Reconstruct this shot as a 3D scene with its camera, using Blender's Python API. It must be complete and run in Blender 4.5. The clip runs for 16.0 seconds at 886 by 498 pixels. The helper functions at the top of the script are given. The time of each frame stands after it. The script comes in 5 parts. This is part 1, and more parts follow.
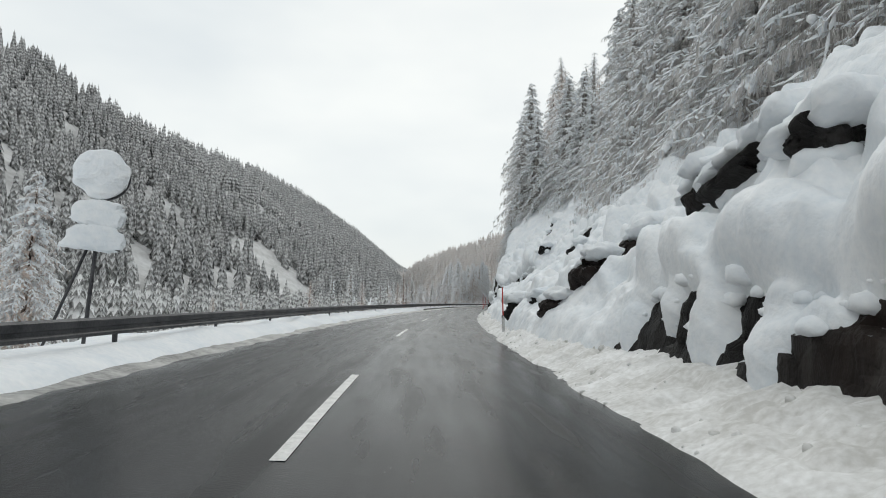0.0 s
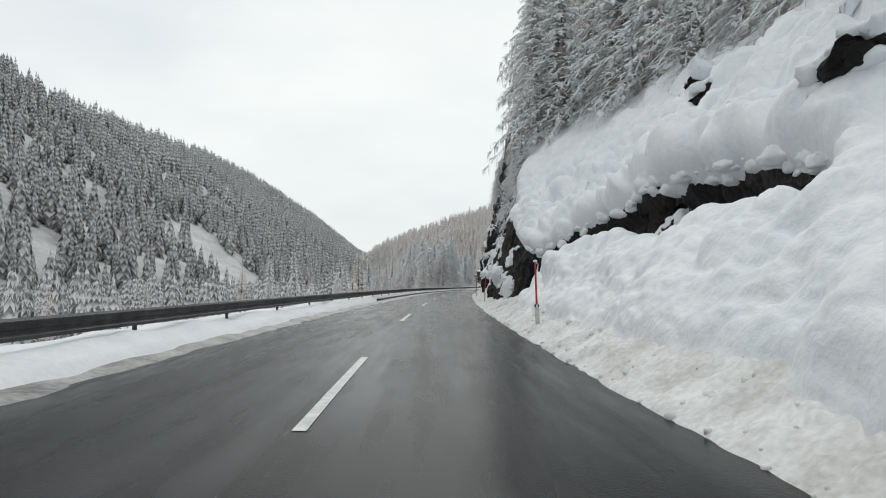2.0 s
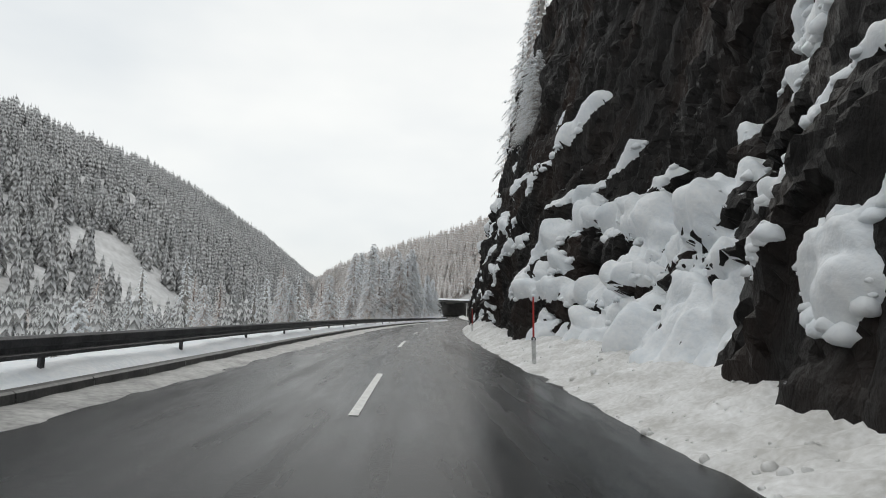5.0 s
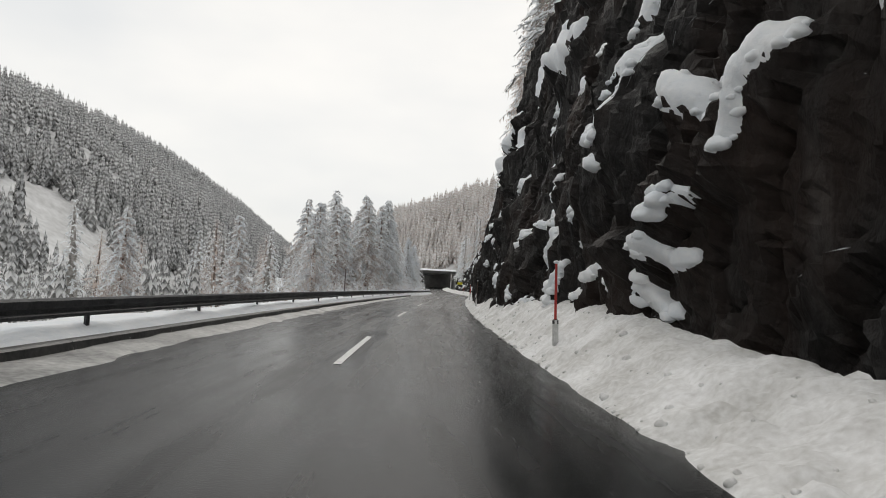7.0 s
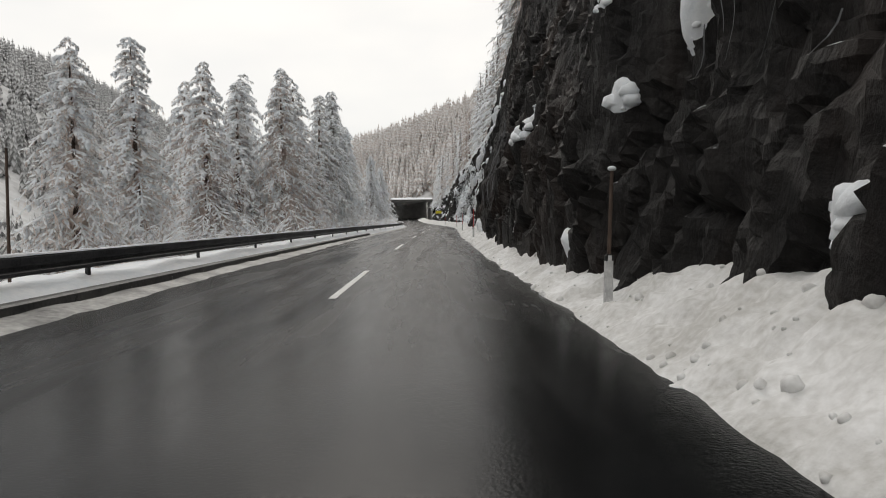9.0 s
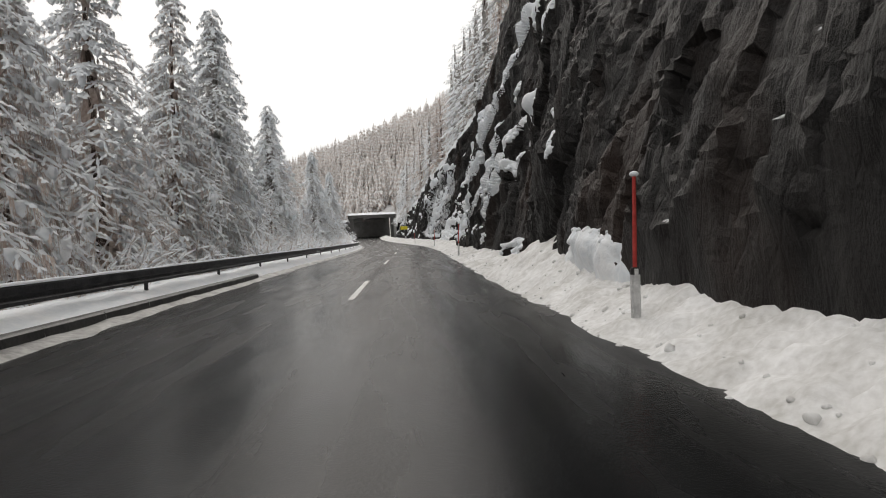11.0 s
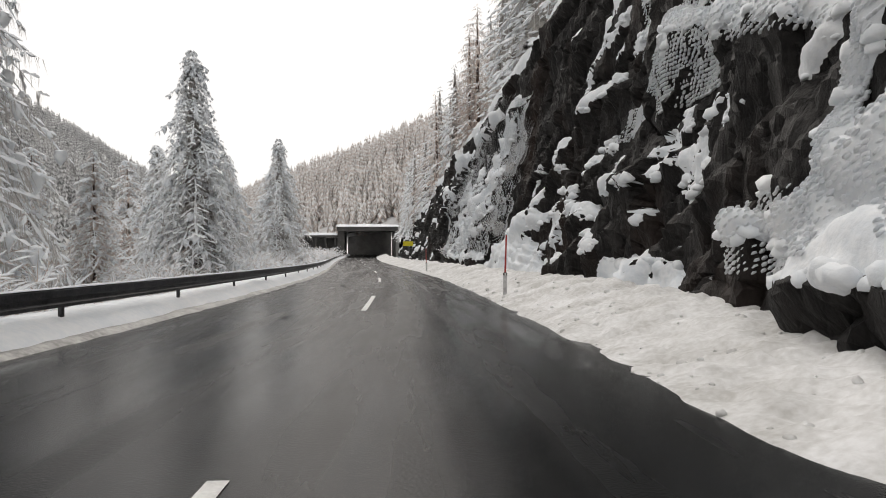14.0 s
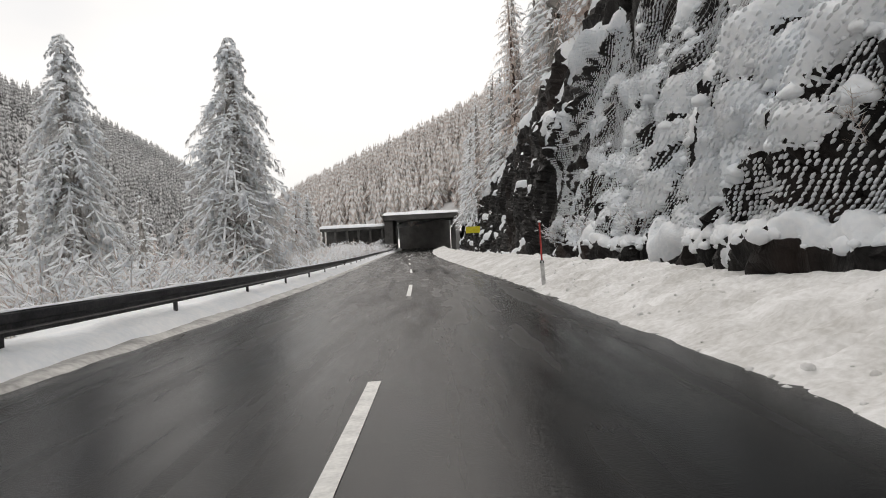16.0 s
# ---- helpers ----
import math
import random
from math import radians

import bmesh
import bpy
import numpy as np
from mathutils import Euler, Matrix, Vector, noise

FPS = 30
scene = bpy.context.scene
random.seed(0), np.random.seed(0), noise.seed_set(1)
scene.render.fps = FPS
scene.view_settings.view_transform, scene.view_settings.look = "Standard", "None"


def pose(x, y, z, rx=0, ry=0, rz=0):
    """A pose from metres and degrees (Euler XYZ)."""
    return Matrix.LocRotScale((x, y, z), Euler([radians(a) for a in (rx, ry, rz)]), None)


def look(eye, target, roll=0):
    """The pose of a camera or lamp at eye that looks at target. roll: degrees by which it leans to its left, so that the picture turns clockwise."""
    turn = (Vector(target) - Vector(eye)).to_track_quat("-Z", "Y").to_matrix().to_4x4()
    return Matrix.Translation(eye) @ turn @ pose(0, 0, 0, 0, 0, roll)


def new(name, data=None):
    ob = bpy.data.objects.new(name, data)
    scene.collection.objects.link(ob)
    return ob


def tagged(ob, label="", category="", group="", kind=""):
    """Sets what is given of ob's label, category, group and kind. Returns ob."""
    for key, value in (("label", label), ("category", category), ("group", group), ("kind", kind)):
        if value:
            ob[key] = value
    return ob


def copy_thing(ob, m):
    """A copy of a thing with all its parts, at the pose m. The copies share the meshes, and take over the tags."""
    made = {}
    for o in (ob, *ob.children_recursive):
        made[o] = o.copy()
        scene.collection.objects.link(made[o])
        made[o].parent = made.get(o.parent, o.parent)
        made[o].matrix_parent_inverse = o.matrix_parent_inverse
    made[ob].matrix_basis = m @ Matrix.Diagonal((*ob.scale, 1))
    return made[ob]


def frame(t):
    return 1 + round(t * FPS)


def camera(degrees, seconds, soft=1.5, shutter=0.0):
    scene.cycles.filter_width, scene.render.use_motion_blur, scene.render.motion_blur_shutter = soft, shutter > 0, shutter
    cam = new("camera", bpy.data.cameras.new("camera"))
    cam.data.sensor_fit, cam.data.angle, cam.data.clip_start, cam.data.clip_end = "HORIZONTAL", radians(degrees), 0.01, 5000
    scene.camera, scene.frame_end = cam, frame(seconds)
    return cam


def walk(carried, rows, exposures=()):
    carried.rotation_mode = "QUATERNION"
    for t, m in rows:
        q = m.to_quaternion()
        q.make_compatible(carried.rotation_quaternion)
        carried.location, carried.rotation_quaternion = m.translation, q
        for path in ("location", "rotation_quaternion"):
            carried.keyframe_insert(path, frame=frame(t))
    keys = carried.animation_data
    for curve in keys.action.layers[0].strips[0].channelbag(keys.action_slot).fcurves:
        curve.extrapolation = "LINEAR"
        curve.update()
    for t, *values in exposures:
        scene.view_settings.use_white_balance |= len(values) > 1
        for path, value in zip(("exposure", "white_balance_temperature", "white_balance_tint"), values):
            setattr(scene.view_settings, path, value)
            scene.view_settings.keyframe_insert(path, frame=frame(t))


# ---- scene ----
cam = camera(67.3, 16.0, soft=1.0)
PATH = [
    (0, (1.058, -5.314, 1.280), (1.391, 4.650, 2.059), 1.82),
    (0.5, (1.215, 4.383, 1.280), (1.767, 14.327, 2.177), 1.80),
    (1, (1.264, 12.792, 1.280), (1.893, 22.755, 1.863), 0.80),
    (1.5, (1.759, 21.772, 1.280), (2.439, 31.732, 1.855), 0.50),
    (2, (1.991, 29.992, 1.280), (2.921, 39.934, 1.824), 0.21),
    (2.5, (2.649, 38.836, 1.280), (3.781, 48.751, 1.915), -1.78),
    (3, (3.290, 47.993, 1.280), (4.394, 57.916, 1.846), -1.42),
    (3.5, (3.994, 56.783, 1.280), (5.214, 66.690, 1.892), -0.98),
    (4, (4.727, 65.043, 1.280), (6.077, 74.924, 2.014), -0.01),
    (4.5, (5.533, 73.066, 1.280), (7.003, 82.918, 2.161), 1.14),
    (5, (6.462, 81.146, 1.280), (8.027, 90.972, 2.282), 2.11),
    (5.5, (7.575, 89.574, 1.280), (9.188, 99.387, 2.326), 2.54),
    (6, (8.817, 98.269, 1.280), (10.422, 108.093, 2.240), 2.85),
    (6.5, (9.827, 105.918, 1.280), (11.584, 115.720, 2.197), 3.13),
    (7, (11.309, 114.587, 1.280), (13.170, 124.394, 1.878), 3.06),
    (7.5, (12.432, 122.739, 1.280), (14.506, 132.521, 1.130), 1.79),
    (8, (14.331, 132.448, 1.280), (16.507, 142.200, 0.869), 1.15),
    (8.5, (16.171, 141.539, 1.280), (18.424, 151.272, 0.843), 0.60),
    (9, (17.797, 149.728, 1.280), (20.053, 159.460, 0.838), -0.56),
    (9.5, (19.311, 157.465, 1.280), (21.544, 167.203, 0.850), -1.89),
    (10, (20.833, 165.194, 1.280), (23.066, 174.933, 0.871), -2.95),
    (10.5, (22.497, 173.354, 1.280), (24.797, 183.079, 0.898), -3.30),
    (11, (24.297, 181.874, 1.280), (27.091, 191.473, 1.074), -2.26),
    (11.5, (25.990, 189.853, 1.280), (28.910, 199.407, 1.731), -0.22),
    (12, (28.247, 198.966, 1.280), (30.882, 208.608, 1.572), 1.69),
    (12.5, (30.250, 207.266, 1.280), (32.903, 216.903, 1.574), 2.31),
    (13, (32.445, 216.141, 1.280), (35.068, 225.790, 1.375), 0.92),
    (13.5, (34.406, 224.397, 1.280), (37.156, 234.011, 1.307), 0.37),
    (14, (36.357, 232.640, 1.280), (39.074, 242.263, 1.392), -0.27),
    (14.5, (38.221, 240.903, 1.280), (40.658, 250.601, 1.424), 1.38),
    (15, (39.742, 248.580, 1.280), (41.915, 258.340, 1.457), -0.36),
    (15.5, (41.644, 257.590, 1.280), (43.807, 267.353, 1.379), -2.57),
    (16, (43.005, 265.269, 1.280), (44.847, 275.098, 1.288), -2.94),
]
EXPOSURES = [(0.0, 0.0, 6450, 6), (3.0, 0.0, 6450, 6), (6.0, 0.0, 6600, 9), (8.0, 0.02, 6830, 10), (10.5, 0.18, 6850, 11), (12.5, 0.30, 6900, 12), (14.0, 0.26, 6900, 12), (16.0, 0.18, 6900, 12)]
walk(cam, [(t, look(eye, target, roll)) for t, eye, target, roll in PATH], EXPOSURES)

# ---- sky and light: bright overcast winter day, brightest ahead ----
world = bpy.data.worlds.new("overcast_sky")
scene.world = world
world.use_nodes = True
wn, wl = world.node_tree.nodes, world.node_tree.links
wn.clear()
w_out = wn.new("ShaderNodeOutputWorld")
w_bg = wn.new("ShaderNodeBackground")
w_sky = wn.new("ShaderNodeTexSky")
w_sky.sky_type, w_sky.sun_disc = "NISHITA", False
w_sky.sun_elevation, w_sky.sun_rotation = radians(38), radians(5)
w_dim = wn.new("ShaderNodeMix")
w_dim.data_type, w_dim.blend_type = "RGBA", "MULTIPLY"
w_dim.inputs[0].default_value = 1.0
w_dim.inputs[7].default_value = (0.10, 0.10, 0.10, 1)
w_co = wn.new("ShaderNodeTexCoord")
w_map = wn.new("ShaderNodeMapping")
w_map.inputs["Scale"].default_value = (1.4, 1.4, 3.2)
w_noise = wn.new("ShaderNodeTexNoise")
w_noise.inputs["Scale"].default_value, w_noise.inputs["Detail"].default_value = 1.6, 4.0
w_ramp = wn.new("ShaderNodeValToRGB")
w_ramp.color_ramp.elements[0].position, w_ramp.color_ramp.elements[0].color = 0.30, (0.80, 0.83, 0.86, 1)
w_ramp.color_ramp.elements[1].position, w_ramp.color_ramp.elements[1].color = 0.66, (1.0, 1.0, 0.99, 1)
w_mix = wn.new("ShaderNodeMix")
w_mix.data_type = "RGBA"
w_mix.inputs[0].default_value = 0.93
wl.new(w_sky.outputs[0], w_dim.inputs[6])
wl.new(w_co.outputs["Generated"], w_map.inputs[0])
wl.new(w_map.outputs[0], w_noise.inputs["Vector"])
wl.new(w_noise.outputs[0], w_ramp.inputs[0])
wl.new(w_dim.outputs[2], w_mix.inputs[6])
wl.new(w_ramp.outputs[0], w_mix.inputs[7])
wl.new(w_mix.outputs[2], w_bg.inputs[0])
w_bg.inputs[1].default_value = 0.98
wl.new(w_bg.outputs[0], w_out.inputs[0])

sun = new("sun", bpy.data.lights.new("sun", "SUN"))
sun.data.energy, sun.data.angle, sun.data.color = 0.6, radians(25), (1.0, 0.97, 0.93)
sun.matrix_world = look((0, 0, 60), (-6, -46, 24))


# ---- materials ----
def material(name, dark, light, rough=0.8, scale=3.0, fine=30.0, bump=0.3, dist=0.05, metal=0.0, spec=0.3, stretch=(1, 1, 1), per_object=0.0):
    """A surface with a large and a fine mottle between two colours and a bump of the same grain."""
    m = bpy.data.materials.new(name)
    m.use_nodes = True
    n, l = m.node_tree.nodes, m.node_tree.links
    b = n["Principled BSDF"]
    co = n.new("ShaderNodeTexCoord")
    mp = n.new("ShaderNodeMapping")
    mp.inputs["Scale"].default_value = stretch
    big, small = n.new("ShaderNodeTexNoise"), n.new("ShaderNodeTexNoise")
    big.inputs["Scale"].default_value, big.inputs["Detail"].default_value = scale, 5
    small.inputs["Scale"].default_value, small.inputs["Detail"].default_value = fine, 4
    mixf = n.new("ShaderNodeMath")
    mixf.operation = "MULTIPLY_ADD"
    mixf.inputs[1].default_value = 0.4
    sub = n.new("ShaderNodeMath")
    sub.operation = "MULTIPLY"
    sub.inputs[1].default_value = 0.6
    ramp = n.new("ShaderNodeValToRGB")
    ramp.color_ramp.elements[0].position, ramp.color_ramp.elements[0].color = 0.36, (*dark, 1)
    ramp.color_ramp.elements[1].position, ramp.color_ramp.elements[1].color = 0.64, (*light, 1)
    bp = n.new("ShaderNodeBump")
    bp.inputs["Strength"].default_value, bp.inputs["Distance"].default_value = bump, dist
    l.new(co.outputs["Object"], mp.inputs[0])
    l.new(mp.outputs[0], big.inputs["Vector"])
    l.new(mp.outputs[0], small.inputs["Vector"])
    l.new(big.outputs[0], sub.inputs[0])
    l.new(small.outputs[0], mixf.inputs[0])
    l.new(sub.outputs[0], mixf.inputs[2])
    last = mixf.outputs[0]
    if per_object:
        info = n.new("ShaderNodeObjectInfo")
        ad = n.new("ShaderNodeMath")
        ad.operation = "MULTIPLY_ADD"
        ad.inputs[1].default_value = per_object
        l.new(info.outputs["Random"], ad.inputs[0])
        l.new(last, ad.inputs[2])
        last = ad.outputs[0]
    l.new(last, ramp.inputs[0])
    l.new(ramp.outputs[0], b.inputs["Base Color"])
    l.new(mixf.outputs[0], bp.inputs["Height"])
    l.new(bp.outputs[0], b.inputs["Normal"])
    b.inputs["Roughness"].default_value, b.inputs["Metallic"].default_value = rough, metal
    b.inputs["Specular IOR Level"].default_value = spec
    return m


SNOW = material("snow", (0.74, 0.78, 0.82), (0.88, 0.89, 0.90), rough=0.75, scale=0.9, fine=8, bump=0.45, dist=0.14)
NETSNOW = material("snowy_wire", (0.30, 0.30, 0.31), (0.72, 0.73, 0.74), rough=0.8, scale=2, fine=12, bump=0.2)
BANK = material("ploughed_snow", (0.52, 0.51, 0.49), (0.84, 0.84, 0.84), rough=0.8, scale=1.1, fine=11, bump=0.6, dist=0.06)
SLUSH = material("dirty_slush", (0.13, 0.128, 0.124), (0.46, 0.455, 0.44), rough=0.5, scale=1.2, fine=9, bump=0.5, dist=0.03)
BARK = material("bark", (0.05, 0.035, 0.028), (0.14, 0.10, 0.08), rough=0.9, scale=2, fine=14, bump=0.6, stretch=(1, 1, 0.3))
# darker copy of the spruce needles: shade inside the crown put into the colour
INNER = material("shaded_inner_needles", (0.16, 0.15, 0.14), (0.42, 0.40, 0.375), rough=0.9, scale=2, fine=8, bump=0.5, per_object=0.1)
NEEDLE = material("frosted_spruce_needles", (0.30, 0.28, 0.265), (0.74, 0.715, 0.695), rough=0.85, scale=1.4, fine=9, bump=0.3, per_object=0.12)
LARCH = material("frosted_larch_twigs", (0.34, 0.26, 0.22), (0.74, 0.64, 0.58), rough=0.85, scale=0.8, fine=9, bump=0.3, per_object=0.12)
# frosted needles paled and tree snow greyed: haze of distance put into both colours
FARNEEDLE = material("far_hazed_frosted_needles", (0.16, 0.16, 0.16), (0.40, 0.395, 0.385), rough=0.9, scale=0.05, fine=0.6, bump=0.0)
FARSNOW = material("far_hazed_tree_snow", (0.46, 0.465, 0.47), (0.70, 0.70, 0.70), rough=0.9, scale=0.05, fine=0.5, bump=0.0)
# paler copies of the far trees: frosted, with the hill's brightness put into the colour
HILLTWIG = material("brightened_rimed_twigs", (0.44, 0.37, 0.335), (0.74, 0.67, 0.625), rough=0.9, scale=0.07, fine=0.8, bump=0.0)
HILLSNOW = material("brightened_tree_snow", (0.66, 0.655, 0.65), (0.86, 0.86, 0.86), rough=0.9, scale=0.05, fine=0.5, bump=0.0)
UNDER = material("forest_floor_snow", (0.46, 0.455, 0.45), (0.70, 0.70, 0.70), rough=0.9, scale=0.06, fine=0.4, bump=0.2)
STEEL = material("galvanised_steel", (0.035, 0.036, 0.04), (0.10, 0.10, 0.105), rough=0.5, scale=2, fine=20, bump=0.1, metal=0.6)
KERB = material("wet_kerb_stone", (0.03, 0.03, 0.03), (0.10, 0.098, 0.095), rough=0.5, scale=2, fine=14, bump=0.3, dist=0.02)
# dark copy of the gallery concrete: shade of face and wing put into the colour
DARKCONCRETE = material("shade_dark_concrete", (0.045, 0.043, 0.041), (0.11, 0.107, 0.103), rough=0.8, scale=0.5, fine=6, bump=0.3, dist=0.02)
# paler copy for the inside walls, to brighten the gallery's interior
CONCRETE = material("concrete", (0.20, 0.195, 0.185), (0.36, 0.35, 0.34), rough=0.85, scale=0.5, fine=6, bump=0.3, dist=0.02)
PAINT = material("road_paint", (0.50, 0.50, 0.49), (0.78, 0.78, 0.76), rough=0.55, scale=5, fine=30, bump=0.3, dist=0.01)
POSTWHITE = material("white_plastic", (0.42, 0.42, 0.42), (0.68, 0.68, 0.67), rough=0.5, scale=8, fine=30, bump=0.1, dist=0.01)
BLACK = material("black_plastic", (0.015, 0.015, 0.016), (0.04, 0.04, 0.04), rough=0.5, scale=8, fine=30, bump=0.1, dist=0.01)
REDPOLE = material("red_snow_pole", (0.34, 0.03, 0.025), (0.55, 0.07, 0.06), rough=0.5, scale=9, fine=40, bump=0.1, dist=0.01)
YELLOW = material("yellow_sign_face", (0.55, 0.45, 0.02), (0.75, 0.66, 0.04), rough=0.4, scale=3, fine=20, bump=0.05, dist=0.01)


def asphalt():
    """Wet asphalt: dark base; the water film is broken along the lanes, with drier wheel tracks and puddled streaks between."""
    m = material("wet_asphalt", (0.005, 0.0054, 0.0058), (0.018, 0.0188, 0.0195), rough=0.3, scale=0.5, fine=40, bump=0.22, dist=0.010, spec=0.075)
    n, l = m.node_tree.nodes, m.node_tree.links
    uv = n.new("ShaderNodeUVMap")
    uv.uv_map = "lane"

    def noise_(sx, sy, detail):
        mp = n.new("ShaderNodeMapping")
        mp.inputs["Scale"].default_value = (sx, sy, 1)
        no = n.new("ShaderNodeTexNoise")
        no.inputs["Scale"].default_value, no.inputs["Detail"].default_value = 1.0, detail
        l.new(uv.outputs[0], mp.inputs[0])
        l.new(mp.outputs[0], no.inputs["Vector"])
        return no.outputs[0]

    def math_(op, a, b):
        x = n.new("ShaderNodeMath")
        x.operation = op
        for k, v in enumerate((a, b)):
            if isinstance(v, float):
                x.inputs[k].default_value = v
            else:
                l.new(v, x.inputs[k])
        return x.outputs[0]

    fine = next(q for q in n if q.type == "TEX_NOISE" and q.inputs["Scale"].default_value == 40)
    l.new(fine.outputs[0], next(q for q in n if q.type == "BUMP").inputs["Height"])
    wet = math_("ADD", math_("MULTIPLY", noise_(0.05, 1.5, 5), 0.6), math_("MULTIPLY", noise_(0.35, 2.2, 4), 0.4))
    mr = n.new("ShaderNodeMapRange")
    mr.inputs[1].default_value, mr.inputs[2].default_value = 0.38, 0.62
    mr.inputs[3].default_value, mr.inputs[4].default_value = 0.13, 0.34
    l.new(wet, mr.inputs[0])
    l.new(mr.outputs[0], n["Principled BSDF"].inputs["Roughness"])
    return m


ASPHALT = asphalt()


def rock_material():
    """Wet schist: dark grey-brown with rusty and pale streaks, joints in the bump, snow dust where it is flat."""
    m = bpy.data.materials.new("wet_dark_rock")
    m.use_nodes = True
    n, l = m.node_tree.nodes, m.node_tree.links
    b = n["Principled BSDF"]
    co = n.new("ShaderNodeTexCoord")

    def noise_(scale, detail, stretch=(1, 1, 1), rough=0.6):
        mp = n.new("ShaderNodeMapping")
        mp.inputs["Scale"].default_value = stretch
        no = n.new("ShaderNodeTexNoise")
        no.inputs["Scale"].default_value, no.inputs["Detail"].default_value, no.inputs["Roughness"].default_value = scale, detail, rough
        l.new(co.outputs["Object"], mp.inputs[0])
        l.new(mp.outputs[0], no.inputs["Vector"])
        return no.outputs[0]

    def ramp(src, *stops):
        r = n.new("ShaderNodeValToRGB")
        for k, (p, c) in enumerate(stops):
            e = r.color_ramp.elements[k] if k < 2 else r.color_ramp.elements.new(p)
            e.position, e.color = p, (*c, 1)
        l.new(src, r.inputs[0])
        return r.outputs[0]

    def mix(f, a, b_, blend="MIX"):
        x = n.new("ShaderNodeMix")
        x.data_type, x.blend_type = "RGBA", blend
        l.new(f, x.inputs[0]) if not isinstance(f, float) else setattr(x.inputs[0], "default_value", f)
        l.new(a, x.inputs[6])
        l.new(b_, x.inputs[7])
        return x.outputs[2]

    grain = noise_(1.1, 8, (1.2, 1.2, 0.5), 0.7)
    base = ramp(grain, (0.34, (0.005, 0.0047, 0.0047)), (0.68, (0.030, 0.0265, 0.0248)))
    rust = ramp(noise_(0.28, 5, (1, 1, 0.5)), (0.50, (0.013, 0.0123, 0.0123)), (0.70, (0.052, 0.029, 0.020)))
    col = mix(0.42, base, rust)
    streak = ramp(noise_(1.6, 5, (1.5, 1.5, 0.10)), (0.54, (0, 0, 0)), (0.78, (0.058, 0.056, 0.054)))
    col = mix(0.8, col, streak, "ADD")
    geo = n.new("ShaderNodeNewGeometry")
    sep = n.new("ShaderNodeSeparateXYZ")
    l.new(geo.outputs["Normal"], sep.inputs[0])
    ad = n.new("ShaderNodeMath")
    ad.operation = "MULTIPLY_ADD"
    ad.inputs[1].default_value = 1.7
    l.new(noise_(3.4, 7), ad.inputs[0])
    l.new(sep.outputs[2], ad.inputs[2])
    mr = n.new("ShaderNodeMapRange")
    mr.inputs[1].default_value, mr.inputs[2].default_value = 1.90, 2.02
    l.new(ad.outputs[0], mr.inputs[0])
    white = n.new("ShaderNodeRGB")
    white.outputs[0].default_value = (0.74, 0.76, 0.78, 1)
    col = mix(mr.outputs[0], col, white.outputs[0])
    l.new(col, b.inputs["Base Color"])
    vo = n.new("ShaderNodeTexVoronoi")
    vo.feature = "DISTANCE_TO_EDGE"
    vo.inputs["Scale"].default_value = 1.7
    mp = n.new("ShaderNodeMapping")
    mp.inputs["Scale"].default_value, mp.inputs["Rotation"].default_value = (1, 1.6, 0.6), (0.5, 0.3, 0.2)
    l.new(co.outputs["Object"], mp.inputs[0])
    l.new(mp.outputs[0], vo.inputs["Vector"])
    cr = n.new("ShaderNodeMapRange")
    cr.inputs[1].default_value, cr.inputs[2].default_value = 0.0, 0.06
    l.new(vo.outputs[0], cr.inputs[0])
    b1, b2, b3 = (n.new("ShaderNodeBump") for _ in range(3))
    for bb, st, di, src in ((b1, 0.8, 0.35, noise_(0.9, 9, (1.2, 1.2, 0.7), 0.68)), (b2, 0.3, 0.08, cr.outputs[0]), (b3, 0.5, 0.03, noise_(11, 5))):
        bb.inputs["Strength"].default_value, bb.inputs["Distance"].default_value = st, di
        l.new(src, bb.inputs["Height"])
    l.new(b1.outputs[0], b2.inputs["Normal"])
    l.new(b2.outputs[0], b3.inputs["Normal"])
    l.new(b3.outputs[0], b.inputs["Normal"])
    b.inputs["Roughness"].default_value, b.inputs["Specular IOR Level"].default_value = 0.62, 0.18
    return m


ROCK = rock_material()

# ---- noise and mesh tools ----
PERM = np.random.RandomState(7).permutation(4096)


def hash3(i, j, k):
    return PERM[(PERM[(PERM[i % 4096] + j) % 4096] + k) % 4096] / 4095.0


def vnoise(x, y, z=0.0):
    """Smooth value noise, -1 to 1."""
    x, y, z = np.broadcast_arrays(np.asarray(x, float), np.asarray(y, float), np.asarray(z, float))
    i, j, k = np.floor(x).astype(int), np.floor(y).astype(int), np.floor(z).astype(int)
    u, v, w = x - i, y - j, z - k
    u, v, w = u * u * (3 - 2 * u), v * v * (3 - 2 * v), w * w * (3 - 2 * w)
    out = 0
    for a in (0, 1):
        for b in (0, 1):
            for c in (0, 1):
                out = out + hash3(i + a, j + b, k + c) * (u if a else 1 - u) * (v if b else 1 - v) * (w if c else 1 - w)
    return 2 * out - 1


def fnoise(x, y, z=0.0, octaves=4):
    out, amp = 0, 1.0
    for o in range(octaves):
        f = 2.03 ** o
        out = out + amp * vnoise(x * f + 17 * o, y * f + 5 * o, np.asarray(z) * f)
        amp *= 0.5
    return out / 1.6


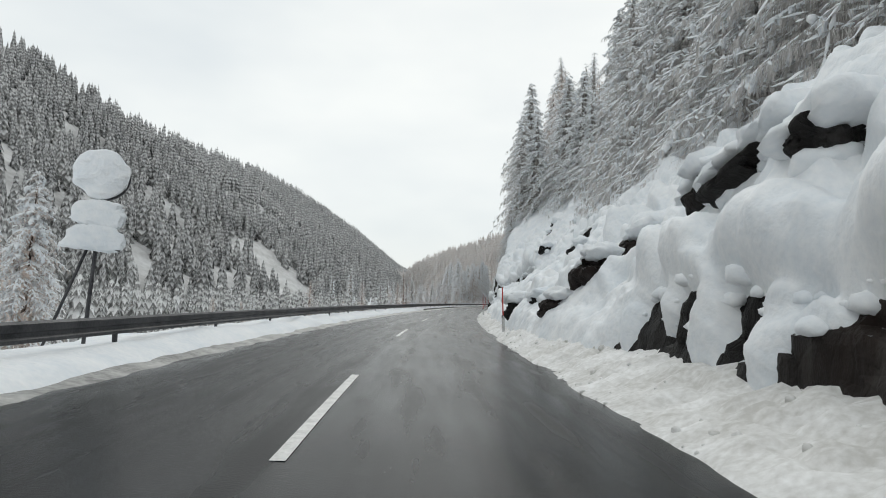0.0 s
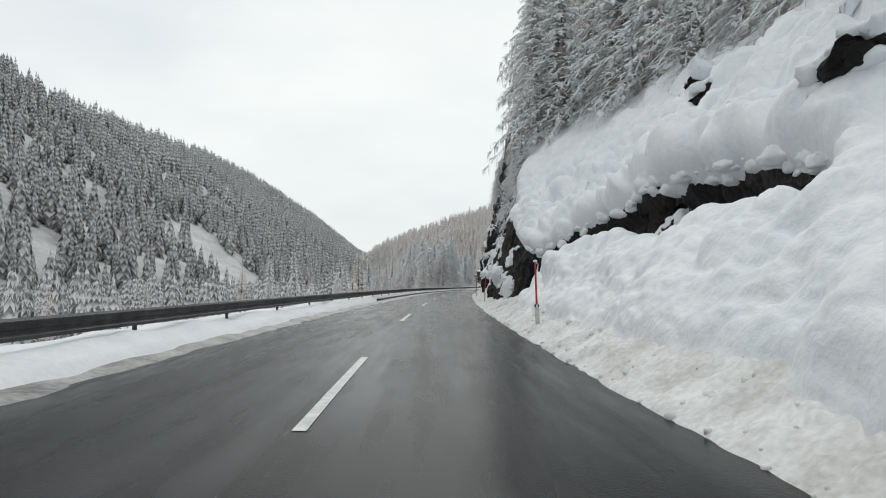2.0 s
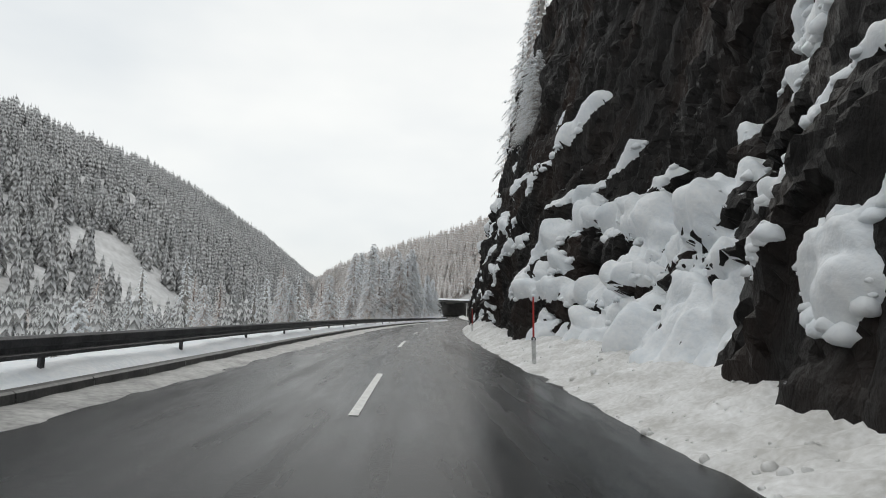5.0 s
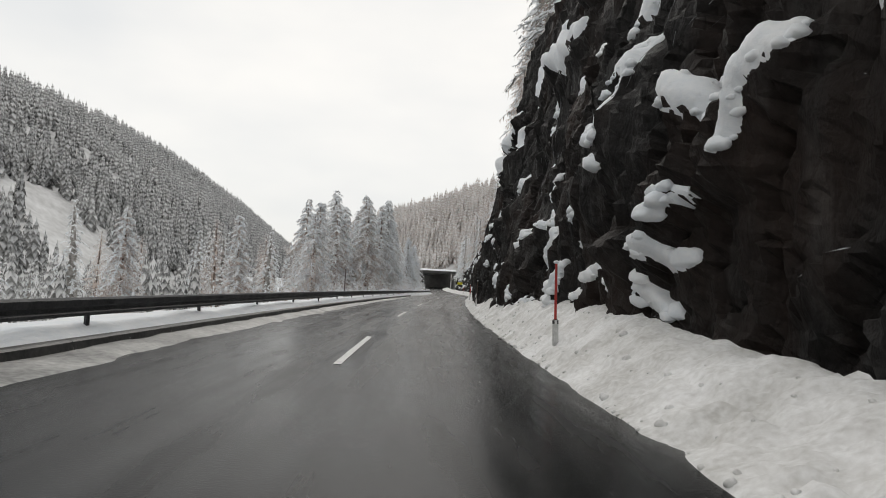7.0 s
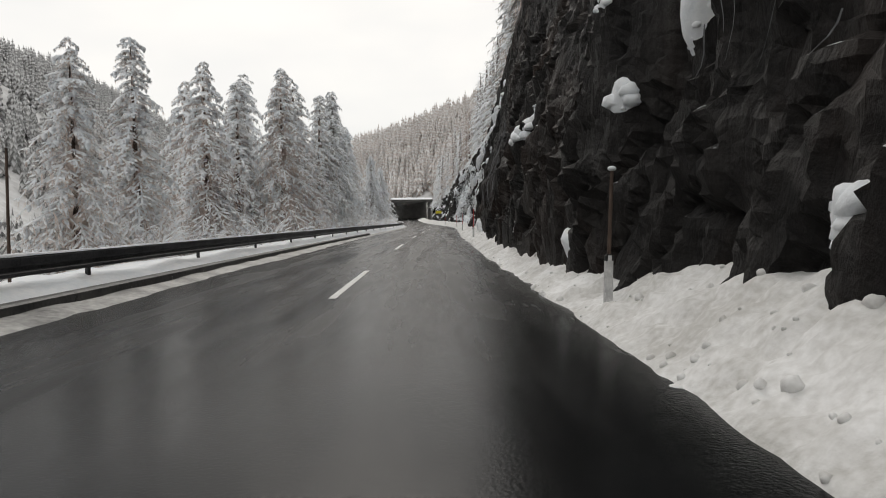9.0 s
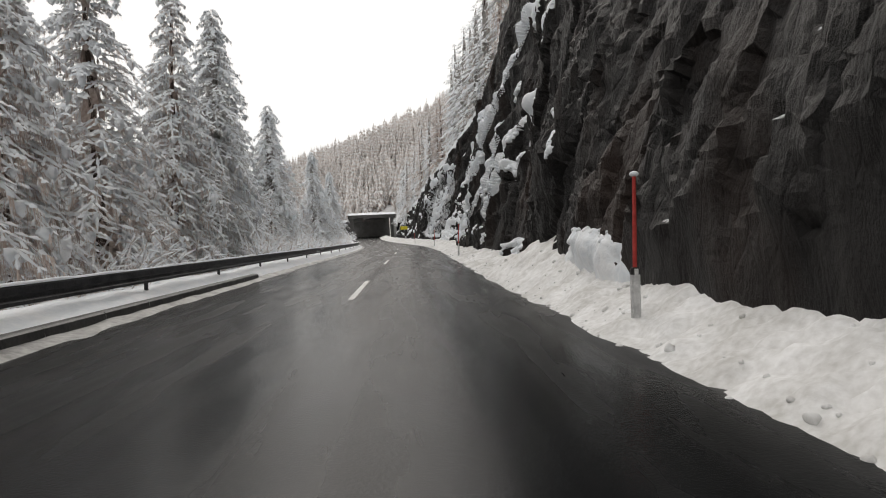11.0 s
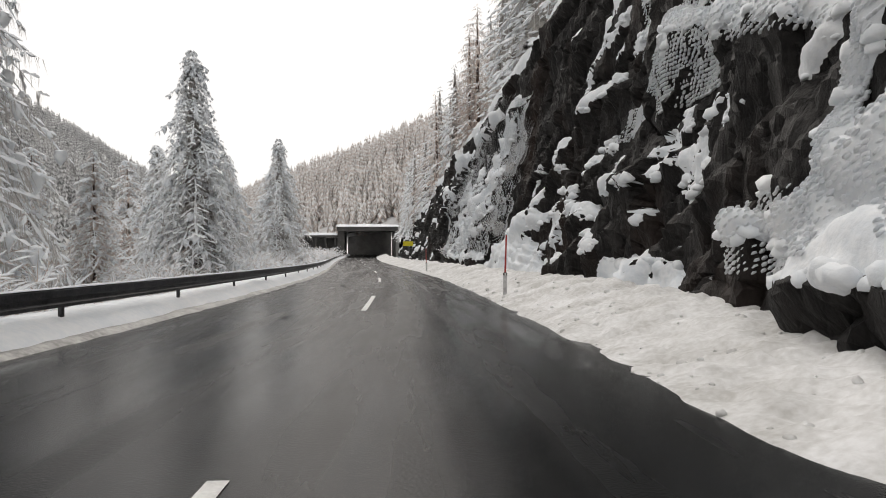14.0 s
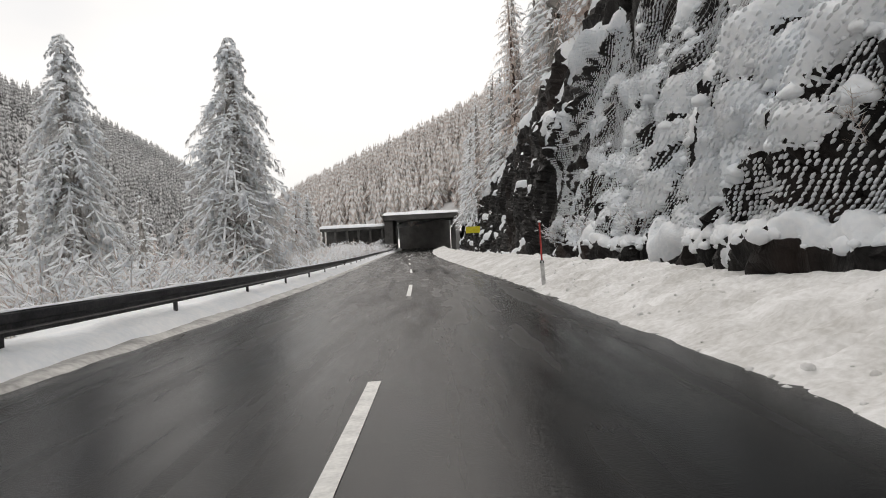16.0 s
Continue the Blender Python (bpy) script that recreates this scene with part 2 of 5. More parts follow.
def cells(u, w, seed):
    """Nearest random cell point: a random value of the cell, offsets from its centre and the gap to the next cell."""
    iu, iw = np.floor(u).astype(int), np.floor(w).astype(int)
    best, second = np.full(u.shape, 9.0), np.full(u.shape, 9.0)
    val, du, dw = np.zeros(u.shape), np.zeros(u.shape), np.zeros(u.shape)
    for a in (-1, 0, 1):
        for b in (-1, 0, 1):
            ci, cj = iu + a, iw + b
            x = ci + hash3(ci, cj, np.full_like(ci, seed)) - u
            y = cj + hash3(ci, cj, np.full_like(ci, seed + 1)) - w
            d = np.hypot(x, y)
            near = d < best
            second = np.where(near, best, np.minimum(second, d))
            val = np.where(near, hash3(ci, cj, np.full_like(ci, seed + 2)), val)
            du, dw, best = np.where(near, -x, du), np.where(near, -y, dw), np.where(near, d, best)
    return val, du, dw, second - best


def raw_mesh(name, verts, faces, mats=(), index=None, smooth=False):
    """A mesh from arrays: verts (n, 3) and faces (m, 3) or (m, 4)."""
    verts, faces = np.asarray(verts, np.float32), np.asarray(faces, np.int32)
    me = bpy.data.meshes.new(name)
    k = faces.shape[1]
    me.vertices.add(len(verts))
    me.vertices.foreach_set("co", verts.ravel())
    me.loops.add(faces.size)
    me.loops.foreach_set("vertex_index", faces.ravel())
    me.polygons.add(len(faces))
    me.polygons.foreach_set("loop_start", np.arange(0, faces.size, k, dtype=np.int32))
    for m in mats:
        me.materials.append(m)
    if index is not None:
        me.polygons.foreach_set("material_index", np.asarray(index, np.int32))
    me.polygons.foreach_set("use_smooth", np.full(len(faces), smooth))
    me.update(calc_edges=True)
    return me


def grid_faces(rows, cols):
    a = np.arange(rows * cols).reshape(rows, cols)
    return np.stack([a[:-1, :-1], a[1:, :-1], a[1:, 1:], a[:-1, 1:]], -1).reshape(-1, 4)


def part(name, bm, material_, parent=None, label=""):
    """Links a bmesh as one mesh object under a thing or part."""
    me = bpy.data.meshes.new(name)
    bm.to_mesh(me)
    bm.free()
    me.materials.append(material_)
    return child(name, me, parent, label)


def child(name, me, parent=None, label=""):
    ob = new(name, me)
    ob.parent = parent
    return tagged(ob, label)


def box(bm, sx, sy, sz, at=(0, 0, 0), bevel=0.0, rot=None):
    made = bmesh.ops.create_cube(bm, size=1)["verts"]
    bmesh.ops.scale(bm, vec=(sx, sy, sz), verts=made)
    if rot is not None:
        bmesh.ops.rotate(bm, cent=(0, 0, 0), matrix=rot, verts=made)
    bmesh.ops.translate(bm, vec=at, verts=made)
    if bevel:
        bmesh.ops.bevel(bm, geom=list({e for v in made for e in v.link_edges}), offset=bevel, segments=2, affect="EDGES")


def rod(bm, a, b, r1, r2=None, sides=8):
    a, b = Vector(a), Vector(b)
    m = Matrix.Translation((a + b) / 2) @ (b - a).to_track_quat("Z", "Y").to_matrix().to_4x4()
    bmesh.ops.create_cone(bm, cap_ends=True, segments=sides, radius1=r1, radius2=r1 if r2 is None else r2, depth=(b - a).length, matrix=m)


# ---- the road's centre line: curvature every 30 m, level, then a gentle rise to the gallery ----
KNOTS = np.arange(-60, 601, 30.0)
CURV = np.array([2.194, 2.194, 2.198, 1.683, 1.181, 0.287, 1.724, 1.143, 0.418, 0.699, -1.008, -2.198, -0.774, 0.196, 0.677, 0.839, 0.0, -4.0, -9.0, -9.0, -9.0, -9.0, -9.0]) * 1e-3
SG = np.arange(-60, 601, 1.0)
_c = np.interp(SG, KNOTS, CURV)
TH = np.r_[0, np.cumsum((_c[1:] + _c[:-1]) / 2)]
TH -= np.interp(0, SG, TH)
_m = (TH[1:] + TH[:-1]) / 2
RX, RY = np.r_[0, np.cumsum(np.sin(_m))], np.r_[0, np.cumsum(np.cos(_m))]
RX, RY = RX - np.interp(0, SG, RX), RY - np.interp(0, SG, RY)


def rise(s):
    return 1.3 * np.clip((np.asarray(s, float) - 270) / 145, 0, 1.3) ** 2


def road(s, lat, z=0.0):
    """World place of a point s metres along the road and lat metres to the right of its centre line."""
    s, lat, z = np.broadcast_arrays(np.asarray(s, float), np.asarray(lat, float), np.asarray(z, float))
    t = np.interp(s, SG, TH)
    far = s - np.clip(s, SG[0], SG[-1])
    x = np.interp(s, SG, RX) + lat * np.cos(t) + far * np.sin(t)
    y = np.interp(s, SG, RY) - lat * np.sin(t) + far * np.cos(t)
    return np.stack([x, y, z + rise(s)], -1)


def heading(s):
    return math.degrees(float(np.interp(s, SG, TH)))


def smooth(x, a, b):
    t = np.clip((x - a) / (b - a), 0, 1)
    return t * t * (3 - 2 * t)


# ---- road ----
ss = np.arange(-40, 561, 1.5)
ll = np.array([-4.9, -3.5, -2.6, -1.7, -0.9, 0, 0.9, 1.7, 2.6, 3.5, 4.6])
S2, L2 = np.meshgrid(ss, ll, indexing="ij")
camber = -0.012 * np.abs(L2)
road_me = raw_mesh("road", road(S2, L2, camber).reshape(-1, 3), grid_faces(*S2.shape)[:, ::-1], [ASPHALT], smooth=True)
corner = np.zeros(len(road_me.loops), np.int32)
road_me.loops.foreach_get("vertex_index", corner)
road_me.uv_layers.new(name="lane").data.foreach_set("uv", np.stack([S2.ravel(), L2.ravel()], -1)[corner].astype(np.float32).ravel())
tagged(new("road", road_me),
       "wet dark asphalt road with a dashed centre line", "road", kind="structure")

# ---- rock face and slope to the right of the road ----
HS = [-60, -6, 6.5, 9.5, 38, 44, 50, 58, 66, 74, 80, 90, 104, 130, 165, 200, 230, 250, 262, 285, 310, 340, 370, 440]
HC = [1.6, 1.6, 1.7, 0.1, 0.1, 1.2, 2.1, 1.6, 3.9, 5.8, 9.0, 17, 24, 27, 27, 23, 19, 17, 16, 14, 12, 9, 7, 5]
BS = [-60, -6, 7, 14, 44, 49, 55, 59, 80, 90, 95, 105, 110, 125, 150, 180, 190, 205, 212, 230, 242, 254, 285, 320, 360, 400, 440]
BL = [4.7, 4.7, 4.9, 4.2, 4.2, 4.2, 4.2, 4.5, 4.5, 5.0, 7.0, 6.8, 4.7, 4.2, 4.1, 4.1, 4.4, 4.6, 4.9, 4.9, 5.7, 6.2, 6.4, 7.4, 8.9, 9.4, 10]
LS, LV = [36, 44, 50, 55, 57.8, 59, 60.3, 61.5, 66], [3.6, 4.2, 3.8, 4.0, 4.1, 3.0, 1.6, 0.3, 0.0]  # where the rock band stands above a foot of snow


def profile(s, v):
    """Lateral place and height of the slope v metres up along it."""
    hc, b = np.interp(s, HS, HC), np.interp(s, BS, BL)
    low = np.where((s > 36) & (s < 66), np.interp(s, LS, LV), 0.0)
    n = 70
    lat, z = b * np.ones_like(v), -0.3 * np.ones_like(v)
    for k in range(n):
        q = v * (k + 0.5) / n
        a = 78 - 36 * smooth(q, low + hc - 0.4 - 0.12 * hc, low + hc + 0.7 + 0.12 * hc)
        a = np.radians(np.where(q < low, 40, a))
        lat, z = lat + np.cos(a) * v / n, z + np.sin(a) * v / n
    return lat, z


def slope_height(s, lat):
    """Height of the ground right of the road at a lateral distance."""
    v = np.linspace(0, 150, 601)
    la, z = profile(np.full_like(v, s), v)
    return float(np.interp(lat, la, z)) + float(rise(s))


rs = np.r_[np.arange(-42, -8, 0.5), np.arange(-8, 60, 0.2), np.arange(60, 300, 0.15), np.arange(300, 432, 0.5)]
rv = np.r_[np.arange(0, 9, 0.12), np.arange(9, 16, 0.22), np.arange(16, 27, 0.4), np.arange(27, 40, 0.8), np.arange(40, 151, 5.0)]
S2, V2 = np.meshgrid(rs, rv, indexing="ij")
jit = np.random.RandomState(3)
S2 = S2 + np.gradient(rs)[:, None] * jit.uniform(-0.3, 0.3, S2.shape)
V2 = V2 + (np.gradient(rv) * (rv > 0))[None] * jit.uniform(-0.3, 0.3, S2.shape)
LAT, ZZ = profile(S2, V2)


def billow(x, y, z, octaves=3):
    """Rounded pillows with creases between them."""
    out, amp = 0, 1.0
    for o in range(octaves):
        f = 2.1 ** o
        out = out + amp * np.sqrt(np.abs(vnoise(x * f + 9 * o, y * f, z + o)) + 0.02)
        amp *= 0.45
    return out


def saw(w, drop=0.16):
    """Comes out slowly upward, then steps back: the step is a ledge."""
    q = w - np.floor(w)
    return np.where(q < 1 - drop, q / (1 - drop), (1 - q) / drop)


def blur(a, n):
    for _ in range(n):
        p = np.pad(a, 1, mode="edge")
        a = (p[:-2, 1:-1] + p[2:, 1:-1] + p[1:-1, :-2] + p[1:-1, 2:] + 2 * a) / 6
    return a


# ---- ledges that carry snow, bare hollows and netted strips of the rock face, in metres along the road and up the face ----
HEAP, STEP, BARE = np.zeros_like(S2), np.zeros_like(S2), np.zeros_like(S2)
NETTED = []
# outlines wander, and the lower rims hang down in fingers
WS = S2 + 0.20 * fnoise(S2 / 0.9, V2 / 0.9, 71.0, 3)
WV = V2 + 0.20 * fnoise(S2 / 0.7, V2 / 0.7, 75.0, 4) + 0.13 * vnoise(S2 / 0.36, 0.3 * V2, 79.0)


def window(s0, s1, v0, v1, more):
    a, b = np.searchsorted(rs, (min(s0, s1) - more, max(s0, s1) + more))
    c, d = np.searchsorted(rv, (min(v0, v1) - more, max(v0, v1) + more))
    return slice(a, b), slice(c, d)


def ledge(s0, v0, s1, v1, half, deep=0.3, net=False):
    """A ledge in the rock with a long pillow of snow on it."""
    w = window(s0, s1, v0, v1, 2.2 + half)
    s, v = WS[w], WV[w]
    n = math.hypot(s1 - s0, v1 - v0) + 1e-6
    ds, dv = (s1 - s0) / n, (v1 - v0) / n
    along, across = (s - s0) * ds + (v - v0) * dv, ((v - v0) * ds - (s - s0) * dv) * (1 if ds >= 0 else -1)
    k = np.clip(along / n, 0, 1)
    r = half * (0.62 + 0.38 * np.sin(math.pi * (0.15 + 0.7 * k))) * (1 + 0.55 * vnoise(along / (1.6 * half + 0.25), 0 * along, s0 + v0))
    end = np.maximum(np.maximum(-along, along - n), 0)
    q = (across / r) ** 2 + (end / (0.8 * r)) ** 2
    HEAP[w] = np.maximum(HEAP[w], 0.85 * r * np.sqrt(np.clip(1 - q, 0, 1)))
    below = np.where(across < 0, np.clip(1 + across / 1.7, 0, 1), np.clip(1 - across / 0.12, 0, 1))
    STEP[w] = np.maximum(STEP[w], deep * below * np.clip(1 - end / 0.5, 0, 1))
    if net:
        NETTED.append((s0, v0, s1, v1, 1.7 * half))


def mass(s, v, a, b, h, tilt=0.0):
    """A rounded heap of snow."""
    w = window(s, s, v, v, a + b + 0.5)
    ds, dv = WS[w] - s, WV[w] - v
    q = (ds / a) ** 2 + ((dv - tilt * ds) / b) ** 2
    lump_ = 0.75 + 0.45 * (billow(S2[w] / 0.9, V2[w] / 0.8, 5.0 + s, 2) - 0.55)
    HEAP[w] = np.maximum(HEAP[w], h * np.clip(1 - q, 0, 1) ** (0.5 if a < 1 else 0.95) * lump_)


def bare(s, v, a, b, tilt=0.0):
    """A stretch of rock that stays free of snow."""
    w = window(s, s, v, v, a + b + 0.5)
    ds, dv = WS[w] - s, WV[w] - v
    BARE[w] = np.maximum(BARE[w], 1 - smooth(np.sqrt((ds / a) ** 2 + ((dv - tilt * ds) / b) ** 2), 0.75, 1.1))


# snow spilling over the low rock band at the start
for s_, v_ in ((4.1, 1.5), (2.3, 1.3), (-0.4, 1.4), (7.4, 1.4), (5.6, 2.0)):
    mass(s_, v_, 0.45, 0.8, 0.34)
# the heap of snowed-up boulders below the first cliff
ledge(111.4, 2.7, 110.2, 4.2, 0.45, 0.5)
ledge(110.4, 4.5, 107.2, 6.4, 0.50, 0.5)
ledge(107.6, 5.8, 100.4, 4.6, 0.52, 0.6)
ledge(101.0, 4.5, 95.0, 3.8, 0.62, 0.4)
ledge(112.9, 2.8, 110.2, 3.0, 0.5, 0.5)
ledge(110.2, 2.9, 104.6, 2.5, 0.45, 0.6)
ledge(105.0, 2.4, 98.8, 2.8, 0.42, 0.5)
ledge(109.2, 3.7, 107.4, 3.9, 0.35, 0.4)
ledge(104.0, 1.4, 100.0, 1.9, 0.4, 0.4)
mass(98.0, 1.0, 2.6, 1.4, 0.25)
mass(95.0, 1.6, 3.0, 2.2, 0.22)
mass(103.2, 0.7, 1.8, 0.7, 0.5)
mass(107.8, 1.1, 0.7, 0.9, 0.35)
ledge(102.4, 3.6, 98.6, 3.5, 0.24, 0.4)
# pillars and pockets before the heap
for s_, v_, h_ in ((63.5, 1.0, 0.5), (66.5, 1.2, 0.35), (66.0, 2.6, 0.3), (70.0, 1.6, 0.5), (71.5, 3.3, 0.4), (74.0, 2.2, 0.5), (77.5, 3.6, 0.45), (79.5, 1.5, 0.4), (83.0, 2.8, 0.5), (86.0, 5.0, 0.5), (88.5, 2.2, 0.45)):
    mass(s_, v_, 0.6 + 0.5 * h_, 0.5 + 0.4 * h_, h_)
# first dark cliff: steep ledges that climb towards the viewer
ledge(121.2, 4.8, 118.6, 5.2, 0.20, 0.4)
ledge(118.8, 5.4, 115.4, 5.7, 0.32, 0.4)
ledge(115.9, 5.5, 113.6, 5.6, 0.30, 0.4)
ledge(120.6, 6.5, 118.9, 7.8, 0.30, 0.4)
ledge(128.8, 9.0, 120.4, 7.0, 0.36, 0.5)
ledge(117.0, 5.9, 113.6, 9.2, 0.34, 0.5)
ledge(112.8, 9.0, 109.2, 11.6, 0.45, 0.5)
ledge(115.0, 7.7, 114.0, 8.5, 0.22, 0.3)
ledge(110.4, 6.6, 108.2, 7.6, 0.24, 0.3)
ledge(107.6, 7.6, 106.2, 8.7, 0.22, 0.3)
ledge(128.0, 12.3, 126.0, 12.7, 0.45, 0.3)
ledge(125.8, 4.9, 124.2, 4.4, 0.26, 0.3)
ledge(130.0, 7.6, 127.6, 8.2, 0.32, 0.4)
ledge(102.6, 6.3, 100.8, 6.0, 0.2, 0.3)
# second dark cliff
ledge(125.6, 3.0, 124.0, 3.7, 0.13, 0.3)
ledge(123.9, 3.7, 123.3, 4.5, 0.15, 0.3)
ledge(123.6, 4.5, 122.7, 4.8, 0.24, 0.4)
ledge(128.6, 4.1, 127.9, 7.6, 0.17, 0.3)
ledge(126.4, 2.5, 125.2, 2.2, 0.2, 0.3)
ledge(127.2, 1.9, 126.0, 1.5, 0.18, 0.3)
ledge(145.0, 12.2, 139.5, 11.9, 0.55, 0.5)
ledge(158.0, 9.3, 160.0, 13.2, 0.40, 0.4)
ledge(160.0, 14.0, 160.4, 18.2, 0.50, 0.4)
ledge(168.0, 12.4, 164.0, 15.0, 0.50, 0.4)
mass(136.0, 8.5, 0.5, 0.45, 0.35)
mass(129.2, 5.0, 0.3, 0.3, 0.2)
mass(140.4, 6.5, 0.32, 0.26, 0.25)
mass(138.6, 4.8, 0.45, 0.30, 0.25)
mass(136.2, 3.4, 0.5, 0.75, 0.12)
mass(142.1, 4.2, 0.34, 0.28, 0.24)
mass(132.2, 3.7, 0.30, 0.30, 0.22)
mass(136.7, 2.0, 0.4, 0.9, 0.14)
ledge(133.7, 2.4, 134.5, 1.1, 0.25, 0.3)
ledge(131.8, 1.9, 130.3, 1.6, 0.22, 0.3)
ledge(143.7, 4.2, 141.2, 4.0, 0.26, 0.3)
mass(142.8, 3.5, 0.25, 0.28, 0.2)
ledge(146.6, 2.5, 143.6, 2.8, 0.16, 0.35)
mass(143.0, 1.5, 0.4, 0.28, 0.16)
mass(140.4, 1.3, 1.5, 0.4, 0.2)
ledge(140.2, 4.3, 137.0, 4.2, 0.22, 0.3)
mass(150.6, 2.4, 0.5, 0.4, 0.22)
mass(161.6, 3.6, 0.4, 0.3, 0.2)
for s_, v_ in ((128.6, 2.0), (131.2, 2.9), (134.8, 0.9), (146.0, 1.2), (149.0, 1.4), (153.0, 1.1), (156.0, 1.6), (163.5, 1.2), (171.0, 1.3), (139.0, 2.8), (147.5, 3.8), (152.5, 3.0)):
    mass(s_, v_, 0.45, 0.3, 0.2)
# third cliff: diagonal ribs, partly under netting
ledge(218.2, 3.4, 217.0, 4.5, 0.22, 0.3)
ledge(217.0, 4.7, 212.8, 5.1, 0.20, 0.4)
ledge(213.9, 3.2, 213.0, 4.0, 0.13, 0.3)
ledge(211.0, 5.1, 209.8, 5.8, 0.16, 0.3)
ledge(215.2, 2.7, 214.3, 3.4, 0.07, 0.2)
ledge(223.4, 3.1, 218.5, 7.2, 0.38, 0.5, True)
ledge(219.8, 2.8, 215.4, 6.2, 0.32, 0.5, True)
ledge(226.0, 7.2, 220.5, 10.0, 0.42, 0.5, True)
ledge(221.5, 9.3, 215.5, 12.2, 0.40, 0.5, True)
ledge(213.6, 11.0, 209.0, 12.6, 0.40, 0.4)
ledge(208.2, 8.8, 207.2, 9.6, 0.25, 0.3)
ledge(234.6, 3.3, 231.4, 5.0, 0.26, 0.5, True)
ledge(231.4, 5.0, 226.0, 6.4, 0.36, 0.6, True)
ledge(228.6, 2.5, 224.0, 4.2, 0.20, 0.4, True)
ledge(224.0, 4.3, 222.2, 5.8, 0.26, 0.4, True)
ledge(219.8, 4.4, 216.5, 5.4, 0.18, 0.4, True)
ledge(236.0, 9.4, 231.0, 10.6, 0.45, 0.5, True)
ledge(200.5, 4.2, 199.6, 3.2, 0.10, 0.2)
mass(201.6, 4.6, 0.22, 0.25, 0.2)
mass(196.2, 0.8, 2.2, 0.9, 0.28)
# low shelf along the foot, and the netted slab above it
ledge(244.0, 1.3, 231.5, 1.4, 0.13, 0.6)
ledge(230.6, 1.9, 219.0, 1.9, 0.10, 0.35)
ledge(221.6, 1.1, 219.0, 1.7, 0.18, 0.2)
ledge(246.5, 2.0, 238.0, 2.3, 0.40, 0.2, True)
ledge(244.2, 3.0, 242.8, 5.8, 0.25, 0.1, True)
ledge(236.0, 3.4, 232.4, 4.7, 0.40, 0.5, True)
ledge(242.2, 4.5, 239.6, 4.4, 0.16, 0.4, True)
ledge(240.8, 3.9, 240.0, 4.7, 0.12, 0.2, True)
ledge(243.8, 2.5, 240.8, 3.6, 0.26, 0.4, True)
ledge(254.0, 8.0, 248.0, 6.4, 0.32, 0.5, True)
ledge(248.4, 6.2, 243.0, 4.7, 0.22, 0.5, True)
ledge(262.5, 8.4, 260.5, 13.0, 0.36, 0.4)
ledge(262.5, 7.5, 259.0, 8.0, 0.28, 0.4)
ledge(261.0, 3.6, 257.4, 3.0, 0.26, 0.4)
ledge(258.0, 2.4, 255.4, 1.9, 0.24, 0.4)
mass(252.6, 0.9, 3.4, 0.9, 0.35)
# snowed-up rock before the gallery
mass(270.0, 0.9, 4.6, 2.0, 0.7)
ledge(276.0, 0.9, 268.4, 3.4, 0.42, 0.2)
ledge(268.9, 3.0, 266.5, 3.7, 0.32, 0.4)
ledge(269.6, 3.7, 267.0, 4.3, 0.20, 0.3)
mass(265.4, 2.4, 0.3, 0.16, 0.15)
mass(263.6, 1.8, 0.5, 0.24, 0.2)
ledge(263.9, 3.8, 260.6, 4.1, 0.26, 0.4)
ledge(266.7, 6.2, 264.0, 6.3, 0.32, 0.4)
ledge(264.6, 5.4, 262.6, 5.3, 0.18, 0.3)
ledge(270.0, 4.8, 267.4, 6.4, 0.14, 0.3)
ledge(276.6, 5.6, 274.8, 6.1, 0.15, 0.3)
ledge(277.9, 4.8, 276.6, 11.6, 0.30, 0.3, True)
ledge(282.0, 6.4, 280.0, 11.0, 0.34, 0.4, True)
ledge(291.4, 4.0, 288.4, 3.6, 0.5, 0.3)
ledge(280.4, 4.3, 278.0, 4.6, 0.45, 0.3)
ledge(287.0, 1.6, 278.0, 1.5, 0.22, 0.4)
ledge(300.0, 1.6, 287.5, 1.5, 0.20, 0.4)
bare(284.4, 4.4, 1.8, 1.5)
bare(251.0, 4.2, 4.5, 1.5)
bare(264.0, 3.0, 2.6, 2.2)
prg = np.random.RandomState(12)
for _ in range(26):
    bare(prg.uniform(1, 26), prg.uniform(2.6, 8.0), prg.uniform(0.25, 0.7), prg.uniform(0.12, 0.26), -0.5)
for s0, s1, n_, top in ((276, 306, 90, 12.0), (236, 262, 45, 13.0), (200, 222, 16, 13.0), (148, 172, 12, 15.0), (112, 146, 22, 14.0), (62, 96, 60, 12.0)):
    for _ in range(n_):
        s_, v_, r_ = prg.uniform(s0, s1), prg.uniform(6.0 if s0 == 200 else 1.0, top), 0.16 + 0.34 * prg.rand() ** 1.5
        if s0 == 276:
            r_ *= 1.5
        ledge(s_ + 1.6 * r_, v_ - 0.9 * r_, s_ - 1.6 * r_, v_ + 0.9 * r_, 0.7 * r_, 0.25)

hc2 = np.interp(S2, HS, HC)
low2 = np.where((S2 > 36) & (S2 < 66), np.interp(S2, LS, LV), 0.0) + 0.5 * fnoise(S2 / 2.5, 0 * S2, 33.0, 3) * (S2 > 40) * (S2 < 60)
hc2 = hc2 + 0.9 * fnoise(S2 / 2.0, V2 / 3.0, 35.0, 3) * smooth(S2, 42, 47) * (1 - smooth(S2, 76, 84))
steep = (1 - smooth(V2, low2 + hc2 - 0.5, low2 + hc2 + 0.8 + 0.1 * hc2)) * smooth(V2, low2 - 0.5, low2 + 0.05)
rocky = np.clip(np.where(hc2 < 0.4, 0, steep), 0, 1)
apron = smooth(S2, 90, 95) * (1 - smooth(S2, 104, 112))
